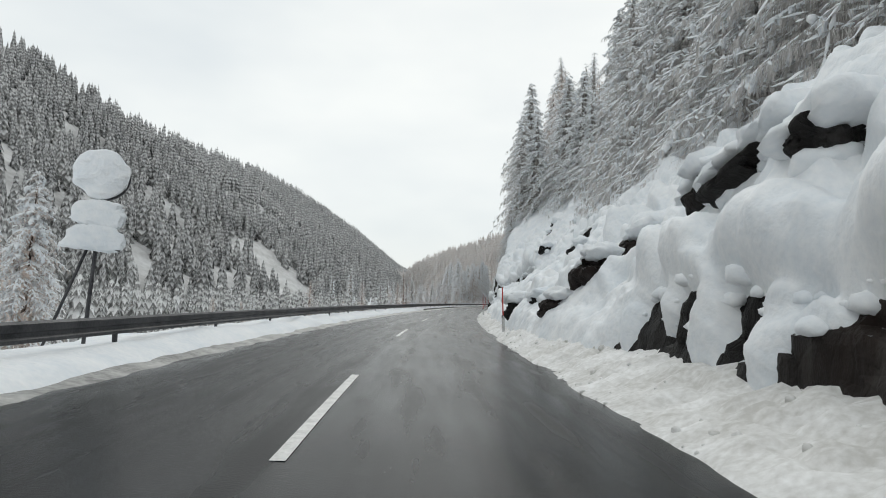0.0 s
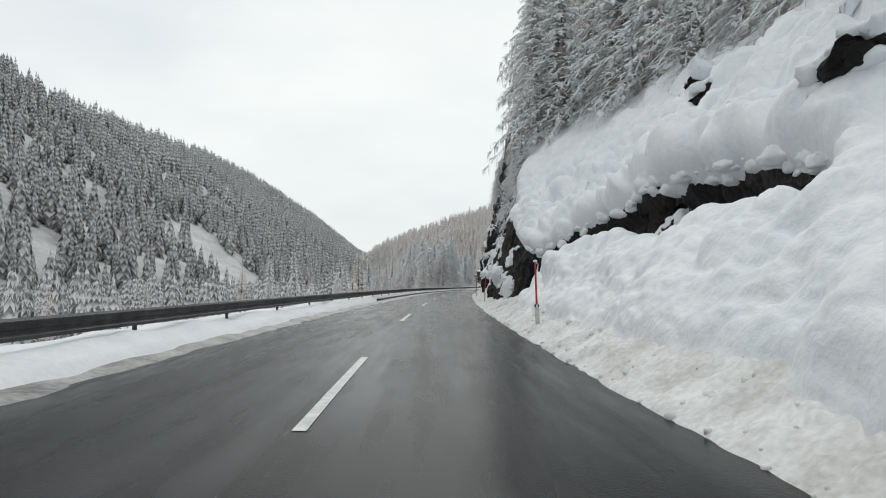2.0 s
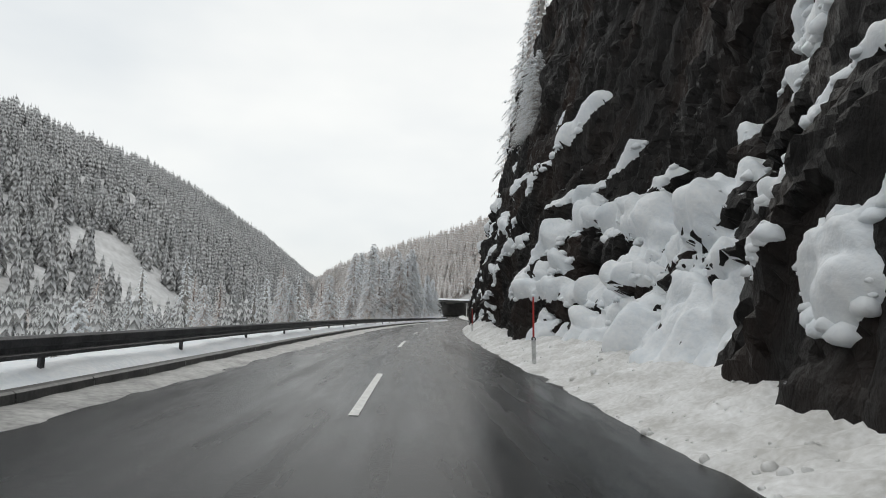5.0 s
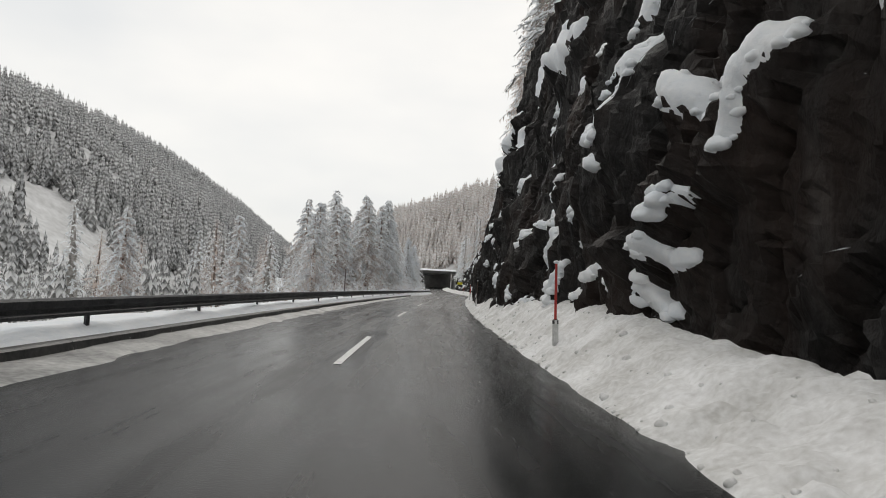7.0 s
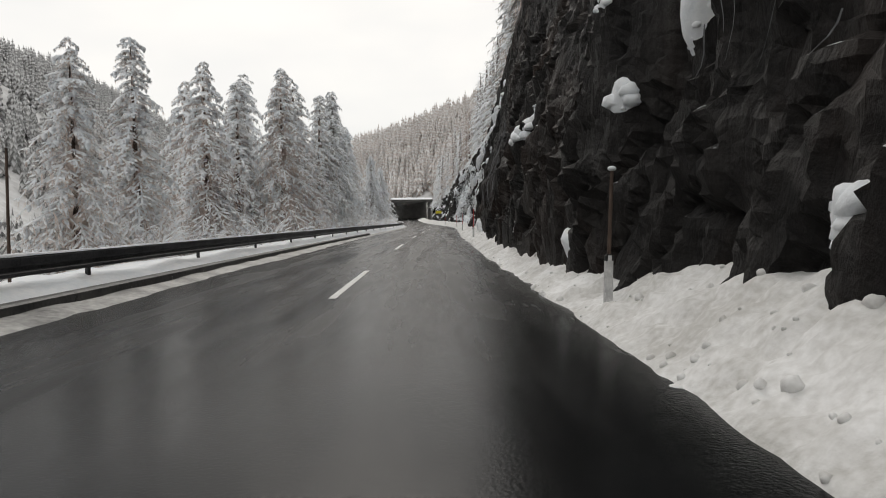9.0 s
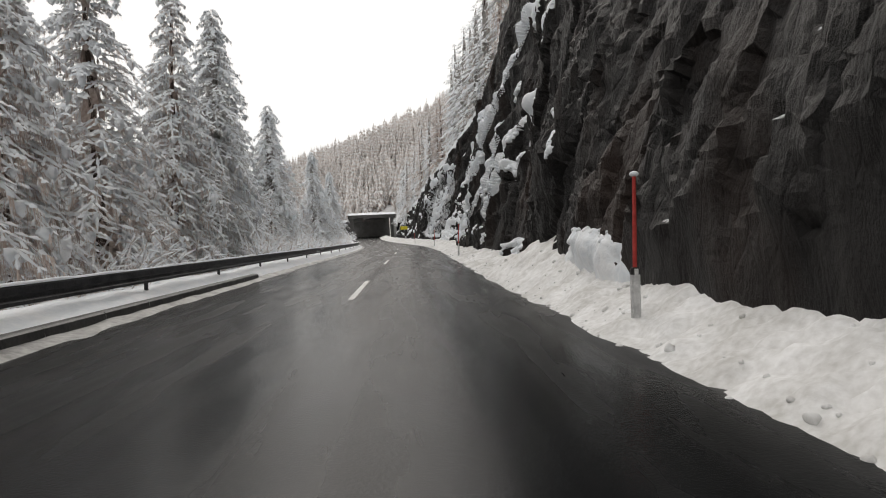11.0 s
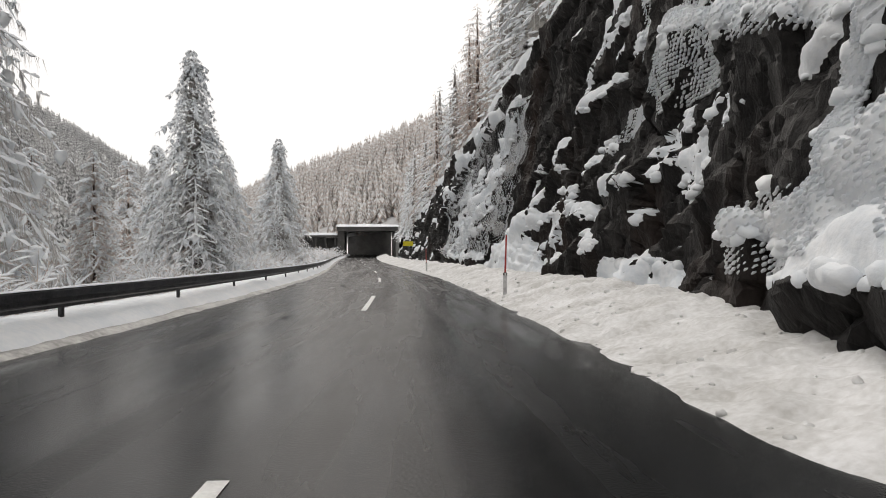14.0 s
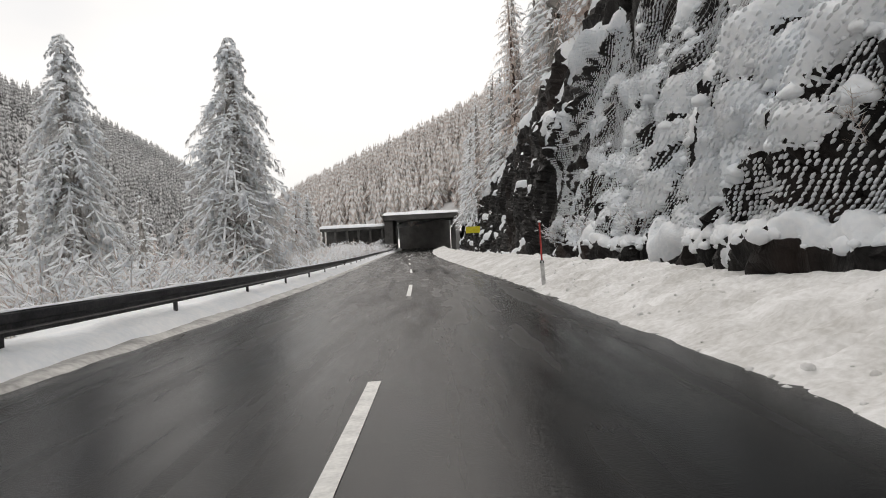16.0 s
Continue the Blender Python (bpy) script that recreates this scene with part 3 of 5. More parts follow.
# bedding ledges that dip away, broken by steep joints; the striking joints climb towards the viewer
wu, ww = fnoise(S2 / 6, ZZ / 6, 3.1), fnoise(S2 / 6, ZZ / 6, 9.4)
bed1, bed2 = ZZ + 0.34 * S2, ZZ + 0.62 * S2
has1 = smooth(fnoise(S2 / 5.5, ZZ / 3.2, 21.0, 3), -0.25, 0.45)
has2 = smooth(fnoise(S2 / 2.6, ZZ / 1.8, 31.0, 3), -0.15, 0.4)
strata = 0.60 * has1 * saw(bed1 / 2.9 + 0.6 * ww) + 0.32 * has2 * saw(bed2 / 1.15 + 0.5 * wu)
c1, u1, w1, g1 = cells((S2 + 0.45 * ZZ) / 3.4 + 0.4 * wu, ZZ / 5.5 + 0.4 * ww, 11)
c2, u2, w2, g2 = cells((S2 + 0.3 * ZZ) / 0.9 + 0.3 * ww, ZZ / 2.6 + 0.3 * wu, 23)
c3, u3, w3, g3 = cells((S2 + 0.25 * ZZ) / 0.42, ZZ / 1.0 + 0.2 * wu, 37)
disp = 1.0 * fnoise(S2 / 11, ZZ / 9, 2.0, 2) + strata - 0.4 + 0.7 * (c1 - 0.5) + 0.45 * u1 * (c1 - 0.5) + 0.32 * (c2 - 0.5) + 0.35 * u2 * (c2 - 0.4) + 0.14 * (c3 - 0.5) + 0.20 * u3 * (c3 - 0.5)
disp += 0.24 * fnoise((S2 + 0.3 * ZZ) / 1.2, ZZ / 2.8, 5.0, 4) + 0.07 * fnoise((S2 + 0.3 * ZZ) / 0.3, ZZ / 0.8, 15.0, 3)
disp = disp - 0.18 * (1 - smooth(g1, 0.0, 0.10)) - 0.10 * (1 - smooth(g2, 0.0, 0.09))
disp *= 0.65 + 0.35 * smooth(S2, 92, 100) - 0.42 * smooth(S2, 176, 190) * (1 - smooth(S2, 244, 252))
bulge = 0.62 * billow(S2 / 3.4, V2 / 2.6, 6.3, 3) - 0.5 + 0.35 * fnoise(S2 / 8, V2 / 6, 6.3, 2) + 0.22 * billow(S2 / 1.1, V2 / 0.9, 16.3, 2) * smooth(fnoise(S2 / 5, V2 / 4, 26.3, 2), -0.2, 0.5)
cb, ub, wb, gb = cells(S2 / 1.7, ZZ / 1.5, 51)
boulders = (1.35 * np.clip(1 - V2 / 6.2, 0, 1) + 0.9 * (cb - 0.4) - 0.35 * (1 - smooth(gb, 0, 0.2)) + 0.4 * smooth(-wb, -0.5, 0.5)) * smooth(-V2, -7.2, -5.5)
amp = rocky * disp + (1 - rocky) * 0.75 * bulge
amp *= smooth(V2, 0.0, 1.2) * 0.5 + 0.5
amp += apron * boulders + blur(STEP, 1)
# the hollow under the thick snow: the rock steps back below the lip
amp -= 0.9 * smooth(S2, 44, 50) * (1 - smooth(S2, 66, 72)) * rocky
amp = np.where((hc2 < 2) & (V2 < 1.5), amp * 0.7, amp)


def lift(lat, z, off):
    """Move out along the profile's normal: towards the road and up."""
    dl, dz = np.gradient(lat, axis=1), np.gradient(z, axis=1)
    n = np.hypot(dl, dz) + 1e-9
    return lat - off * dz / n, z + off * dl / n * smooth(V2, 0.2, 2.0)


la1, z1 = lift(LAT, ZZ, amp)
la1 = np.maximum(la1, 3.75 + 0.5 * smooth(S2, 182, 188) * (1 - smooth(S2, 244, 250)) + 0.40 * (1 - smooth(V2, 0.4, 3.5)) + 0.02 * z1 + 0.12 * fnoise(S2 / 0.8, ZZ / 0.8, 3.0, 2))
P1 = road(S2, la1, z1)


def normals(P):
    a, b = np.gradient(P, axis=0), np.gradient(P, axis=1)
    n = np.cross(b, a)
    n /= np.linalg.norm(n, axis=-1, keepdims=True) + 1e-12
    return n


tagged(new("rock_face", raw_mesh("rock_face", P1.reshape(-1, 3), grid_faces(*S2.shape), [ROCK])),
       "dark wet fractured rock face beside the road", "rock face", kind="structure")

# snow lies where the rock is flat enough, in rounded pillows that thin out to the edges
Pb = np.stack([blur(P1[..., k], 3) for k in range(3)], -1)
Nb = normals(np.stack([blur(P1[..., k], 8) for k in range(3)], -1))
up = blur(normals(Pb)[..., 2], 2)
want = 1.6 * (up - 0.50) + 0.30 * fnoise(S2 / 2.4, ZZ / 1.2, 8.8, 3) + 0.10 * fnoise(S2 / 0.7, ZZ / 0.6, 18.8, 2) - 0.30
want += -0.50 * smooth(S2, 108, 116) * (1 - smooth(S2, 232, 240)) + 0.20 * smooth(S2, 272, 282) + 0.25 * smooth(S2, 300, 310)
cover = rocky * want + (1 - rocky) * (0.7 + 0.3 * bulge)
cover = np.maximum(cover, 0.5 - V2 / (0.95 + 0.5 * fnoise(S2 / 4, 0 * S2, 4.0, 3)))
cover = blur(cover - 2 * BARE * (V2 > 1.0), 1)
hummock = (1 - rocky) * (S2 < 70) * smooth(V2, 1.2, 2.5) * (1 - 0.7 * smooth(S2, 20, 26) * (1 - smooth(S2, 51, 55)) * (1 - smooth(V2, 4.0, 6.0)))
thick = np.where(cover > 0, 0.55 * np.sqrt(np.clip(cover, 0, 0.8)), -0.12)
HEAP *= np.clip(0.95 + 1.15 * (billow(S2 / 0.8, V2 / 0.65, 8.0, 3) - 0.86), 0.25, 1.5)
thick = np.maximum(thick, np.where(HEAP > 0.0, HEAP - 0.05, -0.12) * (1 - BARE))
thick = thick + hummock * (0.95 * (billow(S2 / 1.5, V2 / 1.2, 9.0, 3) - 0.85) + 0.22 * (billow(S2 / 0.5, V2 / 0.45, 19.0, 2) - 0.7)) * (cover > 0.05)
thick = thick + apron * (0.55 * (billow(S2 / 0.85, V2 / 0.65, 61.0, 3) - 0.86) + 0.18 * (billow(S2 / 0.4, V2 / 0.34, 63.0, 2) - 0.7)) * (thick > 0.05)
thick = np.where(thick > 0, thick * smooth(V2, -0.2, 1.1), thick)
thick = blur(thick, 1) + 0.03 * fnoise(S2 / 0.5, V2 / 0.5, 5.0, 3) + 0.09 * (billow(S2 / 0.5, V2 / 0.42, 18.0, 3) - 0.8) * (thick > 0.08)
push = Nb * 0.75 + np.array([0, 0, 0.5])


def finer(a):
    """Twice as many rows and columns, smoothly between the old ones."""
    for ax in (0, 1):
        a = np.moveaxis(a, ax, 0)
        p = np.concatenate([a[:1], a, a[-1:]], 0)
        mid = (-p[:-3] + 9 * p[1:-2] + 9 * p[2:-1] - p[3:]) / 16
        out = np.empty((2 * len(a) - 1, *a.shape[1:]))
        out[0::2], out[1::2] = a, mid
        a = np.moveaxis(out, 0, ax)
    return a


thick = np.where(blur((thick > 0).astype(float), 2) > 0.42, thick, np.minimum(thick, -0.05))
P2 = np.where((thick > 0.06)[..., None], Pb, P1) + push * thick[..., None]
r0, r1, c1_ = int(np.searchsorted(rs, -4)), int(np.searchsorted(rs, 304)), int(np.searchsorted(rv, 13.0))
f = grid_faces(*S2.shape)
row, col = f[:, 0] // len(rv), f[:, 0] % len(rv)
keep = (thick.ravel()[f] > 0.0).any(1) & ~((row >= r0) & (row < r1 - 1) & (col < c1_ - 1))
near_ = (slice(r0, r1), slice(0, c1_))
th, sf_, vf_ = finer(thick[near_]), finer(S2[near_]), finer(V2[near_])
# crumbs and small lumps on the pillows, more towards their rims
th = th + (0.055 * (billow(sf_ / 0.30, vf_ / 0.26, 28.0, 2) - 0.62) + 0.05 * fnoise(sf_ / 0.22, vf_ / 0.22, 29.0, 2) * (1 - smooth(th, 0.05, 0.25))) * smooth(th, -0.04, 0.04)
Q = np.where((th > 0.05)[..., None], finer(Pb[near_]), finer(P1[near_])) + finer(push[near_]) * th[..., None]
qf = grid_faces(*th.shape)
qf = qf[(th.ravel()[qf] > 0.0).any(1)]
tagged(new("slope_snow", raw_mesh("slope_snow", np.concatenate([P2.reshape(-1, 3), Q.reshape(-1, 3)]), np.concatenate([f[keep], qf + S2.size]), [SNOW], smooth=True)),
       "thick fresh snow lying in pillows on rock ledges", "snow", kind="stuff")


# ---- rounded snow lumps: hanging lips, caps and snow caught in netting ----
def sphere_of(level):
    bm = bmesh.new()
    bmesh.ops.create_icosphere(bm, subdivisions=level, radius=1)
    v_, f_ = np.array([v.co for v in bm.verts]), np.array([[v.index for v in q.verts] for q in bm.faces])
    bm.free()
    return v_, f_


SPHERES = {k: sphere_of(k) for k in (1, 2, 3, 4)}
LUMPS = []


def on_rock(s_, v_, out=0.0, grid=None):
    """World place on the rock, s_ along the road and v_ up the face."""
    grid = Pb if grid is None else grid
    i = min(max(float(np.interp(s_, rs, np.arange(len(rs)))), 0), len(rs) - 1.01)
    j = min(float(np.interp(v_, rv, np.arange(len(rv)))), len(rv) - 1.01)
    a, b, u, w = int(i), int(j), i % 1, j % 1
    q = grid[a, b] * (1 - u) * (1 - w) + grid[a + 1, b] * u * (1 - w) + grid[a, b + 1] * (1 - u) * w + grid[a + 1, b + 1] * u * w
    return q + Nb[a, b] * out


def lump(at_, along, up_, out, s_, dip=0.0):
    LUMPS.append((np.asarray(at_, float), along, up_, out, heading(s_), dip))


# dark rocks that break through the snow slope, each under its own cap: along the road, up the slope, half lengths
OUT = [(13.2, 2.5, 0.8, 0.5), (13.6, 3.9, 0.9, 0.5), (5.0, 3.5, 1.0, 0.28), (2.7, 3.4, 0.3, 0.3), (6.4, 3.5, 0.5, 0.36), (14.4, 1.4, 0.6, 0.28), (25.0, 6.0, 0.8, 0.35), (21.0, 4.4, 0.5, 0.25), (23.8, 1.2, 0.28, 0.5),
       (19.0, 1.8, 0.25, 0.16), (33, 8.0, 1.3, 0.4), (40.6, 6.2, 0.6, 0.25), (38, 8.0, 0.4, 0.2), (-8, 5.8, 1.6, 0.6), (50.5, 9.2, 0.7, 0.3), (52.2, 10.0, 0.5, 0.22),
       (206.6, 0.8, 0.45, 0.28), (208.6, 0.9, 0.6, 0.32), (210.8, 1.0, 0.4, 0.24), (213.0, 0.9, 0.5, 0.26)]
sv4, sf4 = sphere_of(4)
for n_, (os_, ov, a, b) in enumerate(OUT):
    at_ = on_rock(os_, ov, -0.12, P2)
    c_, u_, w_, g_ = cells(sv4[:, 1] * 1.8 + 7 * n_, sv4[:, 2] * 1.8 + sv4[:, 0], 81)
    q = sv4 * np.array([0.42 + 0.3 * b, a, b]) * (1 + 0.45 * (c_ - 0.5) + 0.25 * vnoise(sv4[:, 0] * 2 + n_, sv4[:, 1] * 2, sv4[:, 2] * 2) - 0.1 * (g_ < 0.1))[:, None]
    q[:, 2] -= 0.35 * q[:, 1]
    t_ = math.radians(heading(os_))
    q = np.stack([q[:, 0] * math.cos(t_) + q[:, 1] * math.sin(t_), -q[:, 0] * math.sin(t_) + q[:, 1] * math.cos(t_), q[:, 2]], -1)
    tagged(new("rock", raw_mesh("rock", at_ + q, sf4, [ROCK])), "dark wet rock breaking through the snow", "rock", "rocks on the slope")
    for k in np.linspace(-1, 1, max(4, int(a / 0.14))):
        r = prg.uniform(0.22, 0.36)
        lump(at_ + np.array([0.0, k * a * 1.05, b * (0.95 - 0.35 * k * k) - 0.35 * k * a]), 1.35 * r, 0.8 * r, 1.5 * r, os_, 0.35)
        if prg.rand() < 0.5:
            lump(at_ + np.array([0.1, k * a, -b * 0.9 - 0.35 * k * a]), 1.2 * r, 0.6 * r, 1.2 * r, os_, 0.35)
# scalloped lips where thick snow ends over bare rock
lip = (thick > 0.0) & (blur((thick < -0.02).astype(float), 1) > 0.12) & (V2 > 1.3) & (V2 < 11) & (S2 > -6) & (S2 < 304)
ii, jj = np.where(lip)
pick = prg.rand(len(ii)) < min(1.0, 5200 / len(ii))
for i, j in zip(ii[pick], jj[pick]):
    r = 0.05 + 0.17 * prg.rand() ** 2.2 * (1.5 if 40 < S2[i, j] < 66 else 1.0)
    lump(P2[i, j] - push[i, j] * 0.7 * r, 1.15 * r, 0.9 * r, r, S2[i, j])
# netting: snow caught in small scallops, row over row, over the netted strips and the stretch by the gallery
SURF = Pb + push * np.clip(thick, 0, 1)[..., None]
for s0, v0, s1, v1, half in NETTED:
    n = math.hypot(s1 - s0, v1 - v0)
    for n_, along in enumerate(np.arange(0, n, 0.11)):
        for across in np.arange(-half, 0.7 * half, 0.10) + 0.05 * (n_ % 2):
            sq, vq = s0 + (s1 - s0) * along / n + prg.normal(0, 0.012), v0 + (v1 - v0) * along / n + across
            if vq > 0.6 and fnoise(sq / 1.5, vq / 1.2, 43.0, 2) > -0.45:
                lump(on_rock(sq, vq, 0.02, SURF), prg.uniform(0.042, 0.062), prg.uniform(0.022, 0.034), 0.05, sq, 0.7)
for s0, s1, z0, z1, bare_ in ((244, 258, 5.6, 11.0, 0.0), (274, 305, 1.7, 11.5, -0.4)):
    for n_, zq in enumerate(np.arange(z0, z1, 0.09)):
        for sq in np.arange(s0, s1, 0.115) + 0.057 * (n_ % 2):
            if fnoise(sq / 4, zq / 3, 40.0, 2) > bare_ and prg.rand() < 0.9 and not (abs(sq - 284.4) < 1.5 and abs(zq - 4.4) < 1.2):
                lump(on_rock(sq + prg.normal(0, 0.012), zq, 0.03, SURF), prg.uniform(0.045, 0.07), prg.uniform(0.018, 0.03), 0.045, sq, 0.8)

pv, pf, base = [], [], 0
for at_, a, b, c, yaw_, dip in LUMPS:
    sv, sf = SPHERES[4 if max(a, b) > 0.66 and at_[1] < 130 else 3 if max(a, b) > 0.24 else 2 if max(a, b) > 0.106 else 1]
    q = sv * np.array([c, a, b])
    q[:, 2] = np.where(q[:, 2] < 0, 0.55 * q[:, 2], q[:, 2]) - dip * q[:, 1]
    t_ = math.radians(yaw_)
    q = np.stack([q[:, 0] * math.cos(t_) + q[:, 1] * math.sin(t_), -q[:, 0] * math.sin(t_) + q[:, 1] * math.cos(t_), q[:, 2]], -1)
    w = at_ + q
    big, mid, fine_n = 0.9 * max(a, b) + 0.15, 0.45 * max(a, b) + 0.06, 0.22 * max(a, b) + 0.05
    if len(sv) < 20:
        pv.append(w)
        pf.append(sf + base)
        base += len(sv)
        continue
    bump_ = 0.34 * vnoise(w[:, 0] / big + 0.5 * w[:, 2], w[:, 1] / big, w[:, 2] / big)
    bump_ += 0.55 * (np.abs(vnoise(w[:, 0] / mid, w[:, 1] / mid, w[:, 2] / mid)) - 0.2) + 0.28 * (np.abs(vnoise(w[:, 0] / fine_n + 3, w[:, 1] / fine_n, w[:, 2] / fine_n)) - 0.2)
    pv.append(at_ + q * (1 + bump_)[:, None])
    pf.append(sf + base)
    base += len(sv)
tagged(new("snow_pillows", raw_mesh("snow_pillows", np.concatenate(pv), np.concatenate(pf), [SNOW], smooth=True)),
       "rounded fresh snow pillows caught on rock ledges", "snow", kind="stuff")

# ---- seepage frozen in thin upright streaks on the cliff ----
FROST = material("grey_frost", (0.05, 0.05, 0.052), (0.26, 0.265, 0.28), rough=0.5, scale=1.5, fine=12, bump=0.3, stretch=(1, 1, 0.2))
fv, ff = [], []
for s0, s1, v0, v1, n_, thin in ((184.2, 187.6, 2.2, 9.5, 420, 1.0), (187.6, 190.0, 4.0, 11.0, 160, 1.0), (150, 160, 3.0, 13.0, 260, 0.7), (140, 148, 5.0, 11.0, 120, 0.7), (126, 131, 5.0, 9.0, 60, 0.6), (116, 121, 7.0, 12.0, 80, 0.6)):
    for _ in range(n_):
        sq, va, ln, w = prg.uniform(s0, s1), prg.uniform(v0, v1), prg.uniform(0.2, 0.9), thin * prg.uniform(0.006, 0.026)
        base = len(fv)
        lean = prg.normal(-0.25, 0.06)
        for k in range(5):
            at_ = on_rock(sq + lean * ln * k / 4, va + ln * k / 4, 0.05)
            e = w * (0.25 + 0.75 * k / 4) * (0.6 if k == 4 else 1)
            fv.extend([at_ + (0.15 * e, -e, 0), at_ + (-1.1 * e, 0, 0), at_ + (0.15 * e, e, 0)])
        for k in range(4):
            a = base + 3 * k
            ff.extend([(a, a + 1, a + 4, a + 3), (a + 1, a + 2, a + 5, a + 4)])
tagged(new("frozen_seep", raw_mesh("frozen_seep", fv, ff, [FROST], smooth=True)), "grey frozen streaks of seepage on dark rock", "ice", kind="stuff")

# ---- wire netting hung over the rock near the gallery, furred with snow ----
NET_V = np.arange(1.6, 13.5, 0.2)
nv, nf, base = [], [], 0
for slant in (-0.62, 0.62):
    for c in np.arange(228, 306, 0.17):
        s_ = c + slant * NET_V + 0.03 * vnoise(NET_V * 2, c)
        i = np.clip(np.interp(s_, rs, np.arange(len(rs))), 0, len(rs) - 1.001)
        j = np.interp(NET_V, rv, np.arange(len(rv)))
        i0, j0 = i.astype(int), j.astype(int)
        fi, fj = (i - i0)[:, None], (j - j0)[:, None]
        at_ = (Pb[i0, j0] * (1 - fi) * (1 - fj) + Pb[i0 + 1, j0] * fi * (1 - fj) + Pb[i0, j0 + 1] * (1 - fi) * fj + Pb[i0 + 1, j0 + 1] * fi * fj) + Nb[i0, j0] * 0.10
        on = ((s_ > 273) | (s_ > 236) & (s_ < 247)) & (NET_V > 5.5) & (fnoise(s_ / 5, NET_V / 4, 41.0, 2) > -0.15)
        w = 0.003 + 0.004 * (vnoise(s_ * 3, NET_V * 3) > 0)
        along = road(s_ + 0.1, 0) - road(s_, 0)
        side_ = along / np.linalg.norm(along, axis=1, keepdims=True) * w[:, None]
        rib = np.stack([at_ - side_, at_ + np.array([0, 0, 0.01]) + Nb[i0, j0] * 0.01, at_ + side_], 1).reshape(-1, 3)
        for q in np.where(on[:-1] & on[1:])[0]:
            e = base + 3 * q
            nf.extend([(e, e + 3, e + 4, e + 1), (e + 1, e + 4, e + 5, e + 2)])
        nv.append(rib)
        base += len(rib)
tagged(new("rockfall_net", raw_mesh("rockfall_net", np.concatenate(nv), np.array(nf), [NETSNOW])),
       "wire rockfall netting furred with snow hanging on the rock", "netting", kind="stuff")

# ---- ploughed snow bank along the right edge ----
bs = np.r_[np.arange(-42, -2, 0.4), np.arange(-2, 300, 0.13), np.arange(300, 418, 0.4)]
bt = np.linspace(0, 1, 20)
S2, B2 = np.meshgrid(bs, bt, indexing="ij")
edge_ = 3.46 + 0.05 * fnoise(S2 / 3.0, 0 * S2, 1.0, 3) + 0.05 * fnoise(S2 / 0.5, 0 * S2, 2.0, 2)
wide = np.clip(np.interp(S2, BS, BL), 4, 5.2) - 3.46 + 1.0
lat = edge_ + B2 * wide
tall = 0.70 - 0.22 * smooth(S2, 205, 210) * (1 - smooth(S2, 242, 250)) + 0.35 * smooth(S2, 118, 130) * (1 - smooth(S2, 150, 165)) + 0.55 * smooth(S2, 195, 199) * (1 - smooth(S2, 202, 206)) + 0.16 * fnoise(S2 / 4, B2, 3.3, 2)
z = -0.16 + 0.09 * smooth(B2, 0.0, 0.06) + tall * smooth(B2, -0.10, 1.0) + 0.17 * (billow(S2 / 0.36, lat / 0.32, 7.0, 3) - 0.75) * smooth(B2, 0.0, 0.25) + 0.07 * fnoise(S2 / 1.2, lat / 0.9, 8.0, 2)
BANKROAD = road(S2, lat, z)
tagged(new("snow_bank_right", raw_mesh("snow_bank_right", BANKROAD.reshape(-1, 3), grid_faces(*S2.shape)[:, ::-1], [BANK], smooth=True)),
       "lumpy ploughed snow bank along the road edge", "snow bank", kind="structure")
# loose clods thrown up by the plough
LUMPS.clear()
for _ in range(1800):
    sq, w = prg.uniform(0, 300), prg.rand() ** 1.6
    r = 0.018 + 0.05 * prg.rand() ** 3
    i, j = int(np.interp(sq, bs, np.arange(len(bs)))), int(1 + 14 * w)
    lump(BANKROAD[i, j] + np.array([0, 0, -0.15 * r]), 1.2 * r, r, r, sq)
cv, cf_ = [], []
for n_, (at_, a, b, c, yaw_, dip) in enumerate(LUMPS):
    sv, sf = SPHERES[2]
    q = sv * np.array([c, a, b])
    cv.append(at_ + q * (1 + 0.35 * vnoise(sv[:, 0] * 1.3 + n_, sv[:, 1] * 1.3, sv[:, 2] * 1.3))[:, None])
    cf_.append(sf + n_ * len(sv))
tagged(new("snow_clods", raw_mesh("snow_clods", np.concatenate(cv), np.concatenate(cf_), [BANK], smooth=True)),
       "loose clods of ploughed snow on the bank", "snow", kind="stuff")
# thin grey slush between asphalt and bank
for side, name, outer in ((-1, "slush_strip_left", 4.5),):
    bs = np.r_[np.arange(-10, 300, 0.16), np.arange(300, 412, 0.5)]
    bt = np.linspace(0, 1, 22)
    S2, B2 = np.meshgrid(bs, bt, indexing="ij")
    edge_ = np.interp(S2, [0, 60, 95, 115, 185, 215, 250], [3.3, 3.25, 2.95, 2.95, 3.4, 3.9, 4.05]) + 0.14 * fnoise(S2 / 5.0, 0 * S2, 11.0 + side, 3) + 0.06 * fnoise(S2 / 0.8, 0 * S2, 12.0, 2)
    lat = side * (edge_ + B2 * (outer - edge_))
    z = -0.012 * np.abs(lat) - 0.03 + 0.10 * smooth(B2, 0.0, 0.6) + 0.03 * fnoise(S2 / 0.9, lat / 0.3, 3.0, 3)
    me = raw_mesh(name, road(S2, lat, z).reshape(-1, 3), grid_faces(*S2.shape)[:, :: -side], [SLUSH], smooth=True)
    tagged(new(name, me), "grey wet slush at the asphalt edge", "slush", kind="structure")

